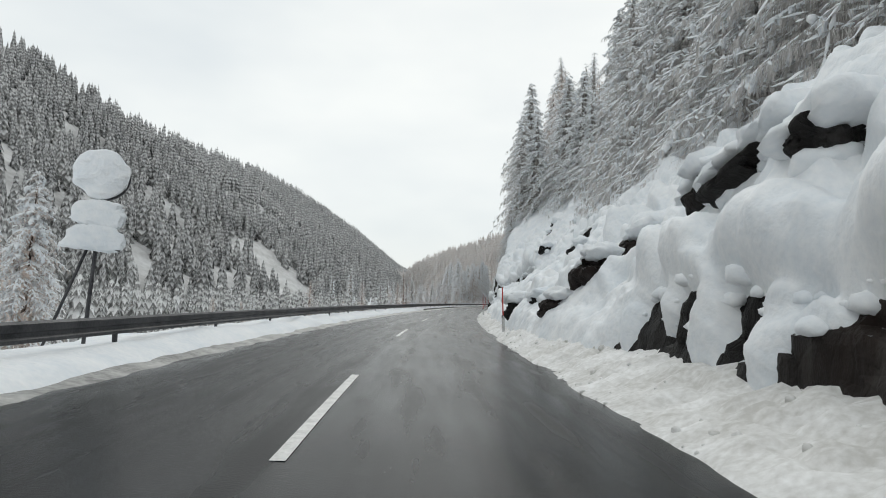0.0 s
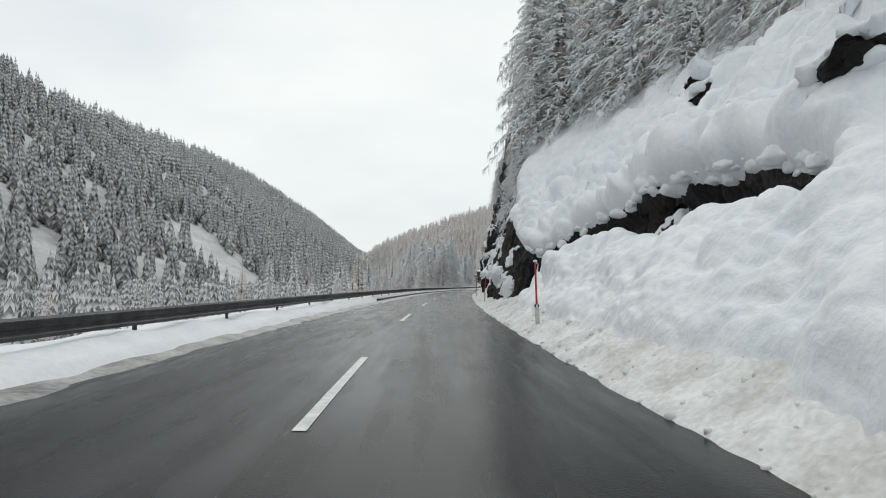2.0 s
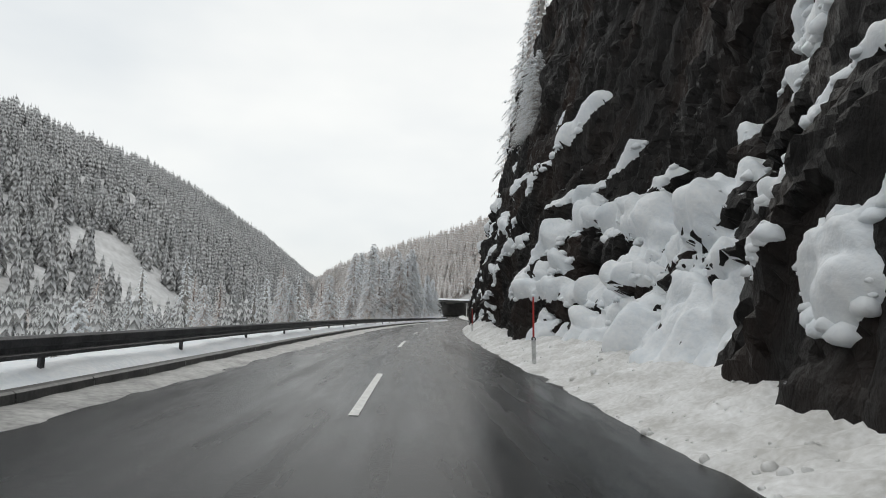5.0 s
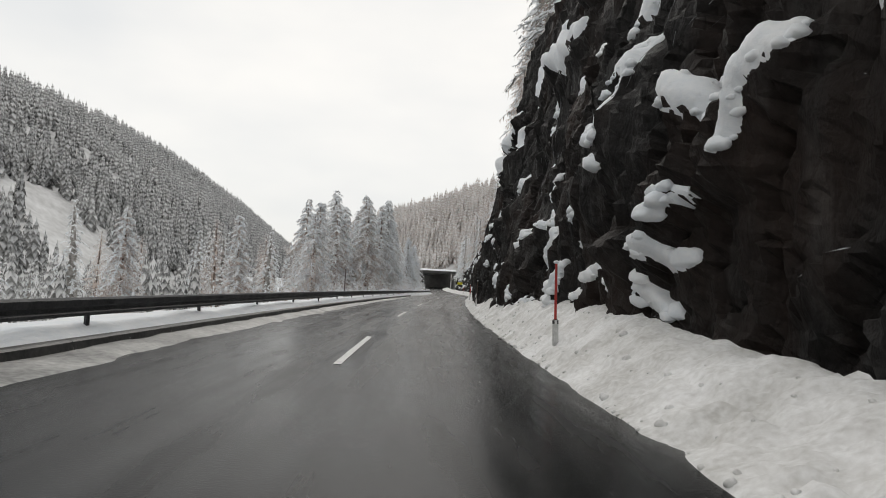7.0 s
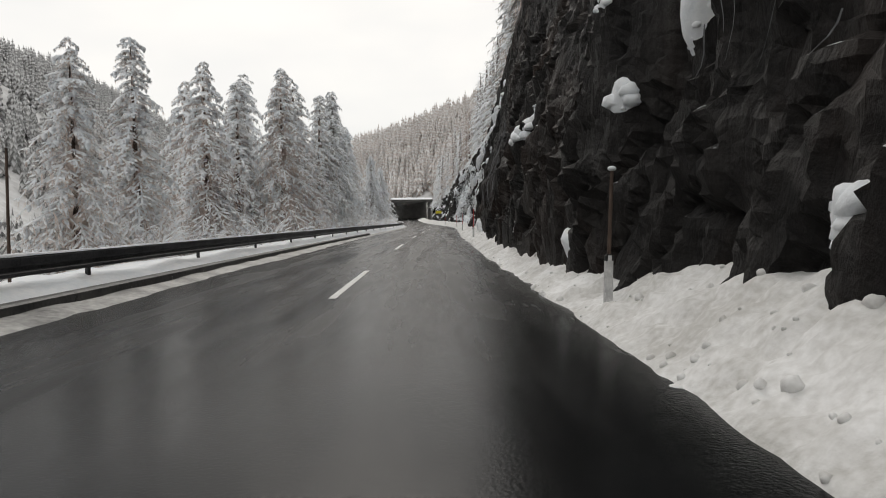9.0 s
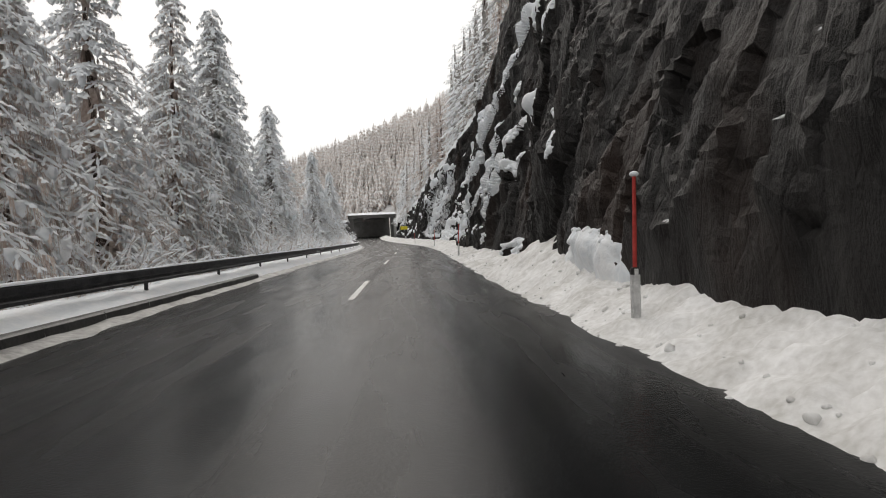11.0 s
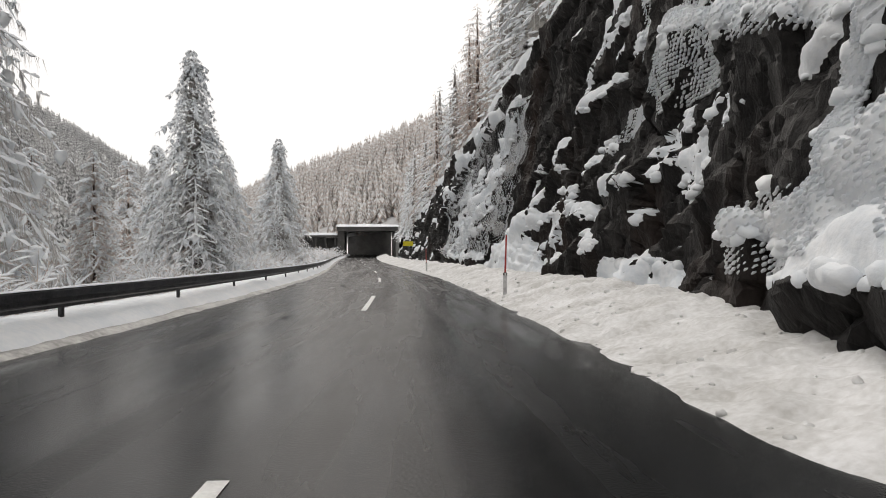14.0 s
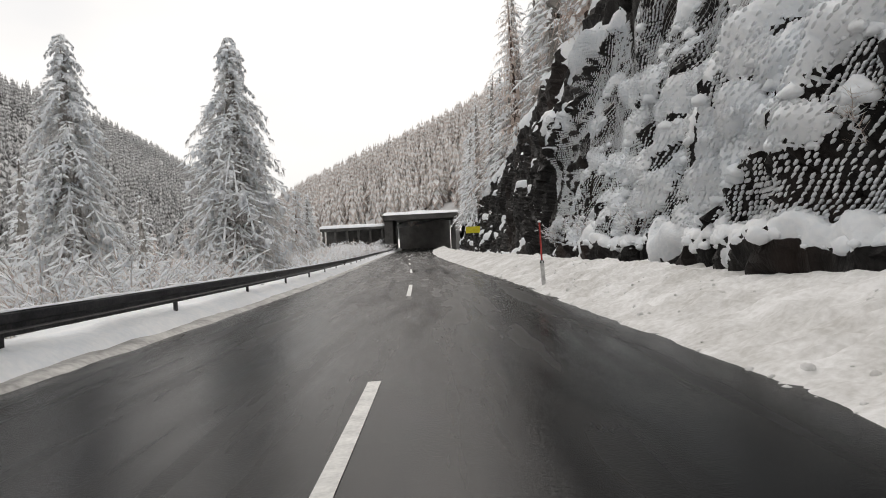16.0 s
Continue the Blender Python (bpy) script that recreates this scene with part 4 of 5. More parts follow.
# ---- ground to the left: verge, drop to the valley, valley floor ----
gs = np.r_[-3000, -1500, -600, -250, np.arange(-120, 0, 2.0), np.arange(0, 330, 0.6), np.arange(330, 560, 2.0), 620, 760, 1000, 1600, 3000, 5000]
gl = np.array([-4000, -2000, -1000, -600, -400, -260, -180, -130, -95, -70, -50, -40, -32, -26, -21, -17, -14, -11.5, -9.5, -8, -7, -6.2, -5.7, *np.arange(-5.3, -3.5, 0.1), -3.3])
S2, L2 = np.meshgrid(gs, gl, indexing="ij")
KERBED = smooth(S2, 80, 84)
z = np.interp(L2 + (0.42 * KERBED + 0.12 * smooth(S2, 206, 214)) * smooth(L2, -6, -5), [-4000, -130, -60, -25, -12, -7, -5.2, -4.6, -4.1, -3.7, -3.3], [-6, -6, -6, -4.6, -1.9, 0.10, 0.30, 0.32, 0.14, -0.14, -0.2])
z = z + 0.12 * fnoise(S2 / 1.6, L2 / 0.8, 4.0, 3) * smooth(-L2, 3.4, 4.2) + 0.7 * fnoise(S2 / 25, L2 / 14, 1.5, 3) * smooth(-L2, 7, 20)
tagged(new("ground", raw_mesh("ground", road(S2, L2, z).reshape(-1, 3), grid_faces(*S2.shape)[:, ::-1], [SNOW], smooth=True)),
       "snow-covered verge and valley floor", "ground", kind="structure")
S2, L2 = np.meshgrid(np.r_[-3000, -1500, -600, -250, -120, -42, np.arange(0, 560, 20), 620, 1000, 3000, 5000], np.r_[4.6, 40, 120, 400, 1000, 4000], indexing="ij")
tagged(new("ground_beyond", raw_mesh("ground_beyond", road(S2, L2, -0.6).reshape(-1, 3), grid_faces(*S2.shape)[:, ::-1], [SNOW])),
       "snow-covered ground under the hillside", "ground", kind="structure")


# ---- mountains: a foot line and a ridge line, with ribs between ----
def hillside(name, label, foot, ridge, rows, cols, rough, seed):
    foot, ridge = np.array(foot, float), np.array(ridge, float)
    k = np.linspace(0, len(foot) - 1, rows)
    A = np.stack([np.interp(k, np.arange(len(foot)), foot[:, i]) for i in range(3)], -1)
    B = np.stack([np.interp(k, np.arange(len(ridge)), ridge[:, i]) for i in range(3)], -1)
    w = np.linspace(0, 1, cols)[None, :, None]
    P = A[:, None] * (1 - w) + B[:, None] * w
    ribs = rough * fnoise(P[..., 0] / 90 + seed, P[..., 1] / 90, 0.0, 4) * np.sin(np.pi * w[..., 0]) ** 0.7
    P[..., 2] += ribs
    back = B + (B - A) * [0.6, 0.6, 0] - np.array([0, 0, 60])
    Q = np.concatenate([P, back[:, None]], 1)
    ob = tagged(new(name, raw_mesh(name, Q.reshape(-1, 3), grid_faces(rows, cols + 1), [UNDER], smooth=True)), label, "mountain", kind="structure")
    return P


LEFT = hillside("mountain_left", "forested snowy mountainside across the valley",
                [(-175, -160, -6), (-135, 60, -6), (-105, 200, -6), (-62, 345, -5), (-48, 480, -5), (-30, 680, -4), (-10, 900, -2), (10, 1250, 0), (40, 1700, 10)],
                [(-470, 60, 200), (-400, 300, 198), (-303, 493, 176), (-268, 600, 150), (-270, 830, 172), (-280, 1140, 208), (-240, 1350, 200), (-160, 1580, 158), (-60, 1800, 84)],
                120, 60, 16, 3.0)
RIGHT = hillside("mountain_right", "forested snowy hillside beyond the gallery",
                 [(0, 1000, -2), (10, 800, -2), (25, 600, 0), (44, 470, 5), (76, 424, 9), (84, 380, 10), (76, 300, 14)],
                 [(-70, 1400, 50), (-27, 1100, 41), (13, 938, 56), (80, 788, 70), (138, 682, 84), (222, 600, 120), (260, 330, 120)],
                 90, 40, 7, 8.0)


# ---- forests: thousands of snow-laden conifers, one object a hillside ----
def tree_template(tiers, arms, seed, wide=0.17):
    """A conifer one metre high as triangles: per tier a star of drooping boughs, each with snow on top. Verts, faces, material index."""
    rg = np.random.RandomState(seed)
    V, F, I = [], [], []

    def tri(a, b, c, m):
        n = len(V)
        V.extend([a, b, c])
        F.append((n, n + 1, n + 2))
        I.append(m)

    for k in range(tiers):
        h = 0.10 + 0.86 * k / tiers
        r = wide * (1 - h) ** 0.85 + 0.012
        drop = 0.55 * r + 0.05
        turn = rg.uniform(0, 6.3)
        for j in range(arms):
            az = turn + 6.283 * (j + rg.uniform(-0.25, 0.25)) / arms
            rr = r * rg.uniform(0.7, 1.2)
            d = np.array([math.cos(az), math.sin(az), 0])
            q = np.array([-d[1], d[0], 0])
            top = np.array([0, 0, h + 0.07 + 0.05 * (1 - h)])
            tip = d * rr + np.array([0, 0, h - drop * rg.uniform(0.6, 1.1)])
            mid = (top * 0.45 + tip * 0.55) + np.array([0, 0, 0.02])
            wd = rr * rg.uniform(0.32, 0.5)
            low = np.array([0, 0, -rr * 0.45])
            tri(top, mid - q * wd, tip, 1)
            tri(top, tip, mid + q * wd, 1)
            tri(mid - q * wd * 1.35 + low * 0.5, tip + low * 0.9 + d * 0.01, mid + q * wd * 1.35 + low * 0.5, 0)
    tip = np.array([0, 0, 1.0])
    for j in range(3):
        a, b = 2.1 * j, 2.1 * j + 2.1
        tri(tip, np.array([0.02 * math.cos(a), 0.02 * math.sin(a), 0.86]), np.array([0.02 * math.cos(b), 0.02 * math.sin(b), 0.86]), j % 2)
    return np.array(V), np.array(F), np.array(I)


FAR_SETS = {"near": [tree_template(7, 6, 40 + i, 0.17 + 0.015 * i) for i in range(4)], "far": [tree_template(5, 5, 60 + i, 0.17 + 0.015 * i) for i in range(4)]}


def forest(name, label, places, heights, kind_set, seed, mats):
    """All trees of one wood, joined: copies of a few templates, turned and scaled."""
    rg = np.random.RandomState(seed)
    VV, FF, II, base = [], [], [], 0
    which = rg.randint(0, 4, len(places))
    for w, (V, F, I) in enumerate(FAR_SETS[kind_set]):
        pl, h = places[which == w], heights[which == w]
        if not len(pl):
            continue
        a = rg.uniform(0, 6.283, len(pl))
        fat = rg.uniform(0.8, 1.25, len(pl))
        c, s_ = np.cos(a)[:, None], np.sin(a)[:, None]
        x, y, z = V[:, 0][None] * (h * fat)[:, None], V[:, 1][None] * (h * fat)[:, None], V[:, 2][None] * h[:, None]
        bend = rg.uniform(-0.02, 0.02, (len(pl), 1)) * z
        P = np.stack([x * c - y * s_ + pl[:, :1] + bend, x * s_ + y * c + pl[:, 1:2], z + pl[:, 2:3]], -1)
        VV.append(P.reshape(-1, 3))
        FF.append((F[None] + (np.arange(len(pl)) * len(V))[:, None, None] + base).reshape(-1, 3))
        II.append(np.tile(I, len(pl)))
        base += P.shape[0] * P.shape[1]
    me = raw_mesh(name, np.concatenate(VV), np.concatenate(FF), mats, np.concatenate(II))
    return tagged(new(name, me), label, "forest", kind="stuff")


def scatter(P, gap, seed, keep):
    """Random places on a hillside grid, about gap metres apart."""
    rg = np.random.RandomState(seed)
    a, b = P[1:, :-1] - P[:-1, :-1], P[:-1, 1:] - P[:-1, :-1]
    area = np.linalg.norm(np.cross(a, b), axis=-1).ravel()
    n = int(area.sum() / gap ** 2)
    cell = rg.choice(len(area), n, p=area / area.sum())
    i, j = np.unravel_index(cell, a.shape[:2])
    u, v = rg.rand(n, 1), rg.rand(n, 1)
    Q = P[i, j] * (1 - u) * (1 - v) + P[i + 1, j] * u * (1 - v) + P[i, j + 1] * (1 - u) * v + P[i + 1, j + 1] * u * v
    return Q[keep(Q)]


def clearing(Q):
    """The open snowy chute that runs down the left mountainside."""
    a, b = np.array([-40.0, 348.0]), np.array([-106.0, 430.0])
    d = b - a
    t = np.clip(((Q[:, :2] - a) @ d) / (d @ d), 0, 1)
    return np.linalg.norm(Q[:, :2] - a - t[:, None] * d, axis=1) > 29 - 19 * t


def wood(name, label, P, gap, seed, keep, tall, split, mats):
    Q = scatter(P, gap, seed, keep)
    rg = np.random.RandomState(seed + 1)
    h = rg.uniform(0.65, 1.15, len(Q)) * tall
    close = Q[:, 1] < split
    if close.any():
        forest(name, label, Q[close], h[close], "near", seed + 2, mats)
    if (~close).any():
        forest(name + "_far", label, Q[~close], h[~close], "far", seed + 3, mats)


wood("spruce_forest", "snow-dusted spruce forest on the mountainside", LEFT, 8.1, 5, lambda Q: clearing(Q) & (Q[:, 1] > -60), 17, 560, [FARNEEDLE, FARSNOW])
vrg = np.random.RandomState(91)
VALLEY = road(vrg.uniform(15, 340, 620), vrg.uniform(-128, -34, 620), -6.2)
VALLEY = VALLEY[clearing(VALLEY)]
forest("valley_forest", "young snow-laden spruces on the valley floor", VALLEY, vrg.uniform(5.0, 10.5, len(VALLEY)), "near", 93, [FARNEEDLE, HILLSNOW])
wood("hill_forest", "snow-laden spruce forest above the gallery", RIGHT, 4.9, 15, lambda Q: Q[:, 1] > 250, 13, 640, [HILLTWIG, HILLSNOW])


# ---- near conifers ----
def bough_snow(rg, V, F, I, a, b, w, puff, most=0.15):
    """A soft snow pillow along a stretch of bough: narrow at both ends, full in the middle."""
    ax = b - a
    q = np.cross(ax, [0, 0, 1.0])
    q /= np.linalg.norm(q) + 1e-9
    w, puff = min(w, most) * rg.uniform(0.7, 1.15), min(puff, most) * rg.uniform(0.7, 1.2)
    n = len(V)
    for o, e, h in ((a - ax * 0.05, 0.30 * w, 0.3 * puff), (a + ax * rg.uniform(0.35, 0.6), w, puff), (b + ax * 0.06, 0.22 * w, 0.25 * puff)):
        V.extend([o - q * e - [0, 0, 0.6 * e], o + [0, 0, h], o + q * e - [0, 0, 0.6 * e]])
    for k in (n, n + 3):
        F.extend([(k, k + 3, k + 4), (k, k + 4, k + 1), (k + 1, k + 4, k + 5), (k + 1, k + 5, k + 2)])
    I.extend([1] * 8)


def snow_clump(rg, V, F, I, o, r, h):
    """A rounded clump of snow draped over a bough end, longer below than above."""
    n = len(V)
    V.append(o + np.array([0, 0, 0.45 * r]))
    for k, (w, z) in enumerate(((0.75, 0.22), (1.0, -0.25), (0.55, -0.75))):
        for j in range(6):
            a = 6.283 * (j + 0.5 * (k % 2)) / 6
            q = w * r * rg.uniform(0.75, 1.2)
            V.append(o + np.array([q * math.cos(a), q * math.sin(a), z * (r if z > 0 else h) + rg.uniform(-0.12, 0.12) * h]))
    V.append(o + np.array([rg.uniform(-0.3, 0.3) * r, rg.uniform(-0.3, 0.3) * r, -1.15 * h]))
    for j in range(6):
        a, b = n + 1 + j, n + 1 + (j + 1) % 6
        F.append((n, a, b))
        for k in range(2):
            F.extend([(a + 6 * k, a + 6 * k + 6, b + 6 * k + 6), (a + 6 * k, b + 6 * k + 6, b + 6 * k)])
        F.append((a + 12, n + 19, b + 12))
    I.extend([1] * 36)


def twig_tri(V, F, I, o, out, ln, fat):
    f = np.cross(out, [0.3, 0.2, 1.0]) * ln * fat
    a = len(V)
    V.extend([o - f, o + f, o + out * ln])
    F.append((a, a + 1, a + 2))
    I.append(0)


DOWN = np.array([0, 0, -1.0])


def bough(rg, V, F, I, h, az, L, droop, load, twig):
    """One drooping bough with side sprays: pillows of snow on top (1), twigs hanging below (0)."""
    d, q = np.array([math.cos(az), math.sin(az), 0.0]), np.array([-math.sin(az), math.cos(az), 0.0])
    n = 5 if twig < 2 else 7
    most = 0.065 if twig > 8 else 0.10 if twig > 5 else 0.17
    t = np.linspace(0.06, 1, n)
    up = rg.uniform(0.05, 0.3)
    path = d[None] * (t * L)[:, None] + np.array([0, 0, 1.0])[None] * (h + up * L * t - droop * L * t ** 2)[:, None] + q[None] * (rg.uniform(-0.15, 0.15) * L * t ** 2)[:, None]
    for k in range(n - 1):
        twig_tri(V, F, I, path[k], (path[k + 1] - path[k]), 1.15, 0.05 if twig > 5 else 0.09)
        if k >= n // 3 and twig > 5 and rg.rand() < 0.42 * load:
            r = rg.uniform(0.05, 0.125) * (0.6 + 0.25 * L) * min(load, 1.4)
            snow_clump(rg, V, F, I, path[k + 1] + q * rg.uniform(-0.25, 0.25) * L * 0.4 - np.array([0, 0, 0.05]), r, r * rg.uniform(1.3, 2.4))
        if k and rg.rand() < 0.30 + 0.45 * load:
            bough_snow(rg, V, F, I, path[k], path[k + 1], (0.075 * L + 0.06) * rg.uniform(0.7, 1.3) * min(load, 1.2) ** 0.5, (0.05 * L + 0.05) * load, most)
    for k in range(1, n):
        for side in (-1, 1):
            ls = L * (0.55 * (1 - 0.7 * t[k])) * rg.uniform(0.6, 1.15)
            sp = d * rg.uniform(0.35, 0.8) + q * side * rg.uniform(0.6, 1.0) + np.array([0, 0, -rg.uniform(0.25, 0.75)])
            sp /= np.linalg.norm(sp)
            e = path[k] + sp * ls
            twig_tri(V, F, I, path[k], sp, ls, 0.025 if twig > 5 else 0.10)
            for c0, c1 in ((0.12, 0.55), (0.55, 1.0)) if twig > 1 else ((0.2, 1.0),):
                if rg.rand() < (0.15 if twig < 9 else 0.3) + 0.45 * load:
                    bough_snow(rg, V, F, I, path[k] + sp * ls * c0, path[k] + sp * ls * c1, (0.17 * ls + 0.04) * min(load, 1.2) ** 0.5 * rg.uniform(0.6, 1.2), (0.14 * ls + 0.03) * load, most)
            o = path[k] + sp * ls * rg.uniform(0.1, 1.0, (twig, 1))
            out = sp * rg.uniform(0.0, 0.4, (twig, 1)) + q * rg.uniform(-0.25, 0.25, (twig, 1)) + DOWN * rg.uniform(0.7, 1.2, (twig, 1))
            out /= np.linalg.norm(out, axis=1, keepdims=True)
            ln = (0.10 + 0.10 * (1 - t[k])) * L * rg.uniform(0.7, 1.7, (twig, 1)) + 0.10
            f = np.cross(out, [0.3, 0.2, 1.0]) * ln * (0.12 if twig < 5 else 0.05 if twig < 9 else 0.035)
            a = len(V)
            V.extend(np.stack([o - f, o + f, o + out * ln], 1).reshape(-1, 3))
            F.extend([(a + 3 * i, a + 3 * i + 1, a + 3 * i + 2) for i in range(twig)])
            I.extend([0] * twig)


def conifer_mesh(seed, height, spread, step, arms, load, twig, bare=0.06, droop=0.55):
    rg = np.random.RandomState(seed)
    V, F, I = [], [], []
    h = height * bare
    while h < height * 0.985:
        k = (h - height * bare) / (height * (1 - bare))
        L = spread * (1 - k) ** 0.68 * rg.uniform(0.75, 1.15) + 0.12
        turn = rg.uniform(0, 6.3)
        n = max(4, int(arms * (1 - 0.35 * k)))
        for j in range(n):
            bough(rg, V, F, I, h + rg.uniform(-0.3, 0.3) * step, turn + 6.283 * (j + rg.uniform(-0.3, 0.3)) / n, L * rg.uniform(0.65, 1.2), droop * rg.uniform(0.6, 1.3) + 0.25 * (1 - k), load * rg.uniform(0.5, 1.3), twig)
        h += step * (1 - 0.45 * k) * rg.uniform(0.8, 1.2)
    V, F, I = np.array(V), np.array(F), np.array(I)
    return V, F, I


def trunk_mesh(height, r, seed):
    rg = np.random.RandomState(seed)
    n, sides = 9, 8
    V = []
    for k in range(n):
        z = height * 0.98 * k / (n - 1) - 0.4
        rad = r * (1 - 0.95 * k / (n - 1)) + 0.008
        ox, oy = rg.uniform(-0.05, 0.05, 2) * r
        for j in range(sides):
            V.append((ox + rad * math.cos(6.283 * j / sides), oy + rad * math.sin(6.283 * j / sides), z))
    F = [(k * sides + j, k * sides + (j + 1) % sides, (k + 1) * sides + (j + 1) % sides, (k + 1) * sides + j) for k in range(n - 1) for j in range(sides)]
    return raw_mesh("trunk", V, F, [BARK], smooth=True)


def conifer(name, label, seed, height, spread, step, arms, load, twig, leaf, bare=0.06, droop=0.55):
    """A tree thing: trunk, crown of hanging twigs, snow lying on its boughs."""
    ob = tagged(new(name), label, "tree")
    child("trunk", trunk_mesh(height, height * 0.014 + 0.04, seed), ob)
    V, F, I = conifer_mesh(seed, height, spread, step, arms, load, twig, bare, droop)
    rg = np.random.RandomState(seed + 9)
    rows, sides = int(height / 0.5), 9
    core, cf = [], []
    for k in range(rows):
        z = height * (bare + 0.02) + (height * 0.9 - height * bare) * k / (rows - 1)
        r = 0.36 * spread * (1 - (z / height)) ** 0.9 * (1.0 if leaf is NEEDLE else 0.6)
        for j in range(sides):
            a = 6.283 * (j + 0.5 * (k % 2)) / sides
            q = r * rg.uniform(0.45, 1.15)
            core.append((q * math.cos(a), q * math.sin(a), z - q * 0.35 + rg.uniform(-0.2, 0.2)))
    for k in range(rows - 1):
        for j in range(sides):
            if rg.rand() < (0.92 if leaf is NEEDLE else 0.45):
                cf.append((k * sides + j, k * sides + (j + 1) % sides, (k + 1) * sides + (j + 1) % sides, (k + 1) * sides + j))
    # gap-filling core, on spruces in the needle tone darkened for shade
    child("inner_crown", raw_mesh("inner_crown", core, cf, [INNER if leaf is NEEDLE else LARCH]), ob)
    crown = child("crown", raw_mesh("crown", V, F[I == 0], [leaf]), ob)
    if (I == 1).any():
        child("snow_load", raw_mesh("snow_load", V, F[I == 1], [SNOW], smooth=True), crown, "snow lying on the boughs")
    return ob


def place(proto, spots, group, seed, used=False):
    """Copies of tree prototypes at (s, lat, z, prototype index, height factor)."""
    rg = np.random.RandomState(seed)
    for s, lat, z, which, k in spots:
        x, y, zz = road(s, lat, z)
        m = pose(float(x), float(y), float(zz), rg.uniform(-2, 2), rg.uniform(-2, 2), rg.uniform(0, 360)) @ Matrix.Diagonal((k * rg.uniform(0.9, 1.1), k * rg.uniform(0.9, 1.1), k, 1))
        ob = copy_thing(proto[which], m)
        ob["group"] = group


SPRUCE = [conifer("spruce_tree", "tall spruce with drooping boughs under thick snow", 100 + i, 15.0, (3.5, 3.1, 3.8)[i], 0.56, 9, 1.0, 13, NEEDLE) for i in range(3)]
LARCHES = [conifer("larch_tree", "larch with brown frosted twigs and a little snow", 120 + i, 14.0, (3.3, 2.9)[i], 0.60, 8, 1.5, 14, LARCH, 0.08, 0.6) for i in range(2)]
YOUNG = [conifer("young_spruce", "young spruce weighed down with snow", 140 + i, 5.0, 1.5, 0.5, 7, 1.3, 2, NEEDLE, 0.03, 0.8) for i in range(2)]
BACK = [conifer("spruce_tree", "snow-laden spruce standing back in the wood", 160 + i, 15.0, (3.0, 2.6)[i], 0.95, 7, 1.0, 1, NEEDLE) for i in range(2)]
BACK += [conifer("larch_tree", "frosted brown larch standing back in the wood", 170, 14.0, 3.1, 0.95, 7, 0.4, 2, LARCH, 0.08, 0.5)]
BACK += [conifer("spruce_tree", "full spruce thickly plastered with fresh snow", 180 + i, 15.0, (3.7, 3.2)[i], 0.48, 9, 1.5, 12, NEEDLE, 0.04, 0.85) for i in range(2)]
TREES = SPRUCE + LARCHES + YOUNG + BACK

# valley side, close behind the guardrail: along, across, ground, kind, size
rg = np.random.RandomState(77)
LEFT_SPOTS = [(306, -9.2, -1.3, 10, 1.0), (294, -12, -2, 11, 0.80), (276, -10.4, -1.5, 10, 1.0), (281, -14.1, -2.6, 11, 0.76), (257, -13.5, -2.5, 10, 1.25), (254, -16.1, -3.2, 11, 1.27), (256, -19.2, -4, 10, 1.17)]
# larches and spruces along the bend
LEFT_SPOTS += [(225, -10.8, -1.5, 11, 1.16), (218, -10.6, -1.5, 4, 1.12), (211, -10.8, -1.6, 3, 1.12), (204, -10.5, -1.5, 4, 1.08), (198, -9.0, -1.0, 3, 0.9), (197, -12, -1.8, 4, 0.92), (188, -10.8, -1.6, 3, 0.85),
              (180, -11, -1.6, 4, 0.78), (173, -9.9, -1.3, 3, 0.62), (233, -16, -3.3, 2, 1.2), (241, -18, -3.8, 3, 1.15), (215, -17.5, -3.8, 2, 1.3), (226, -22, -4.5, 0, 1.3), (205, -19, -4, 3, 1.2), (268, -16, -3.2, 4, 0.7)]
# smaller ones between them and on the verge
LEFT_SPOTS += [(262, -10.5, -1.5, 3, 0.5), (243, -11, -1.6, 4, 0.55), (236, -12, -1.9, 3, 0.6), (288, -18, -3.8, 4, 0.9), (300, -20, -4.4, 8, 1.1), (151, -15.5, -3.2, 3, 0.58), (130, -9.8, -1.2, 4, 0.34), (122, -7.4, -0.4, 3, 0.24),
              (118, -18, -3.8, 5, 1.1), (12, -9.3, -1.2, 3, 0.40), (14, -11.5, -1.7, 4, 0.34), (320, -13, -2.4, 2, 0.75), (335, -11, -2, 4, 0.7), (350, -12, -2, 1, 0.7), (163, -13, -2.4, 4, 0.6), (142, -20, -4.2, 4, 0.55)]
LEFT_SPOTS += [(rg.uniform(185, 400), rg.uniform(-60, -23), -5.5, int(rg.choice([7, 8, 9, 9])), rg.uniform(0.8, 1.25)) for _ in range(44)]
LEFT_SPOTS += [(rg.uniform(20, 190), rg.uniform(-75, -36), -5.8, int(rg.choice([6, 7, 8, 9])), rg.uniform(0.35, 0.6)) for _ in range(34)]
place(TREES, LEFT_SPOTS, "trees on the valley side", 5)

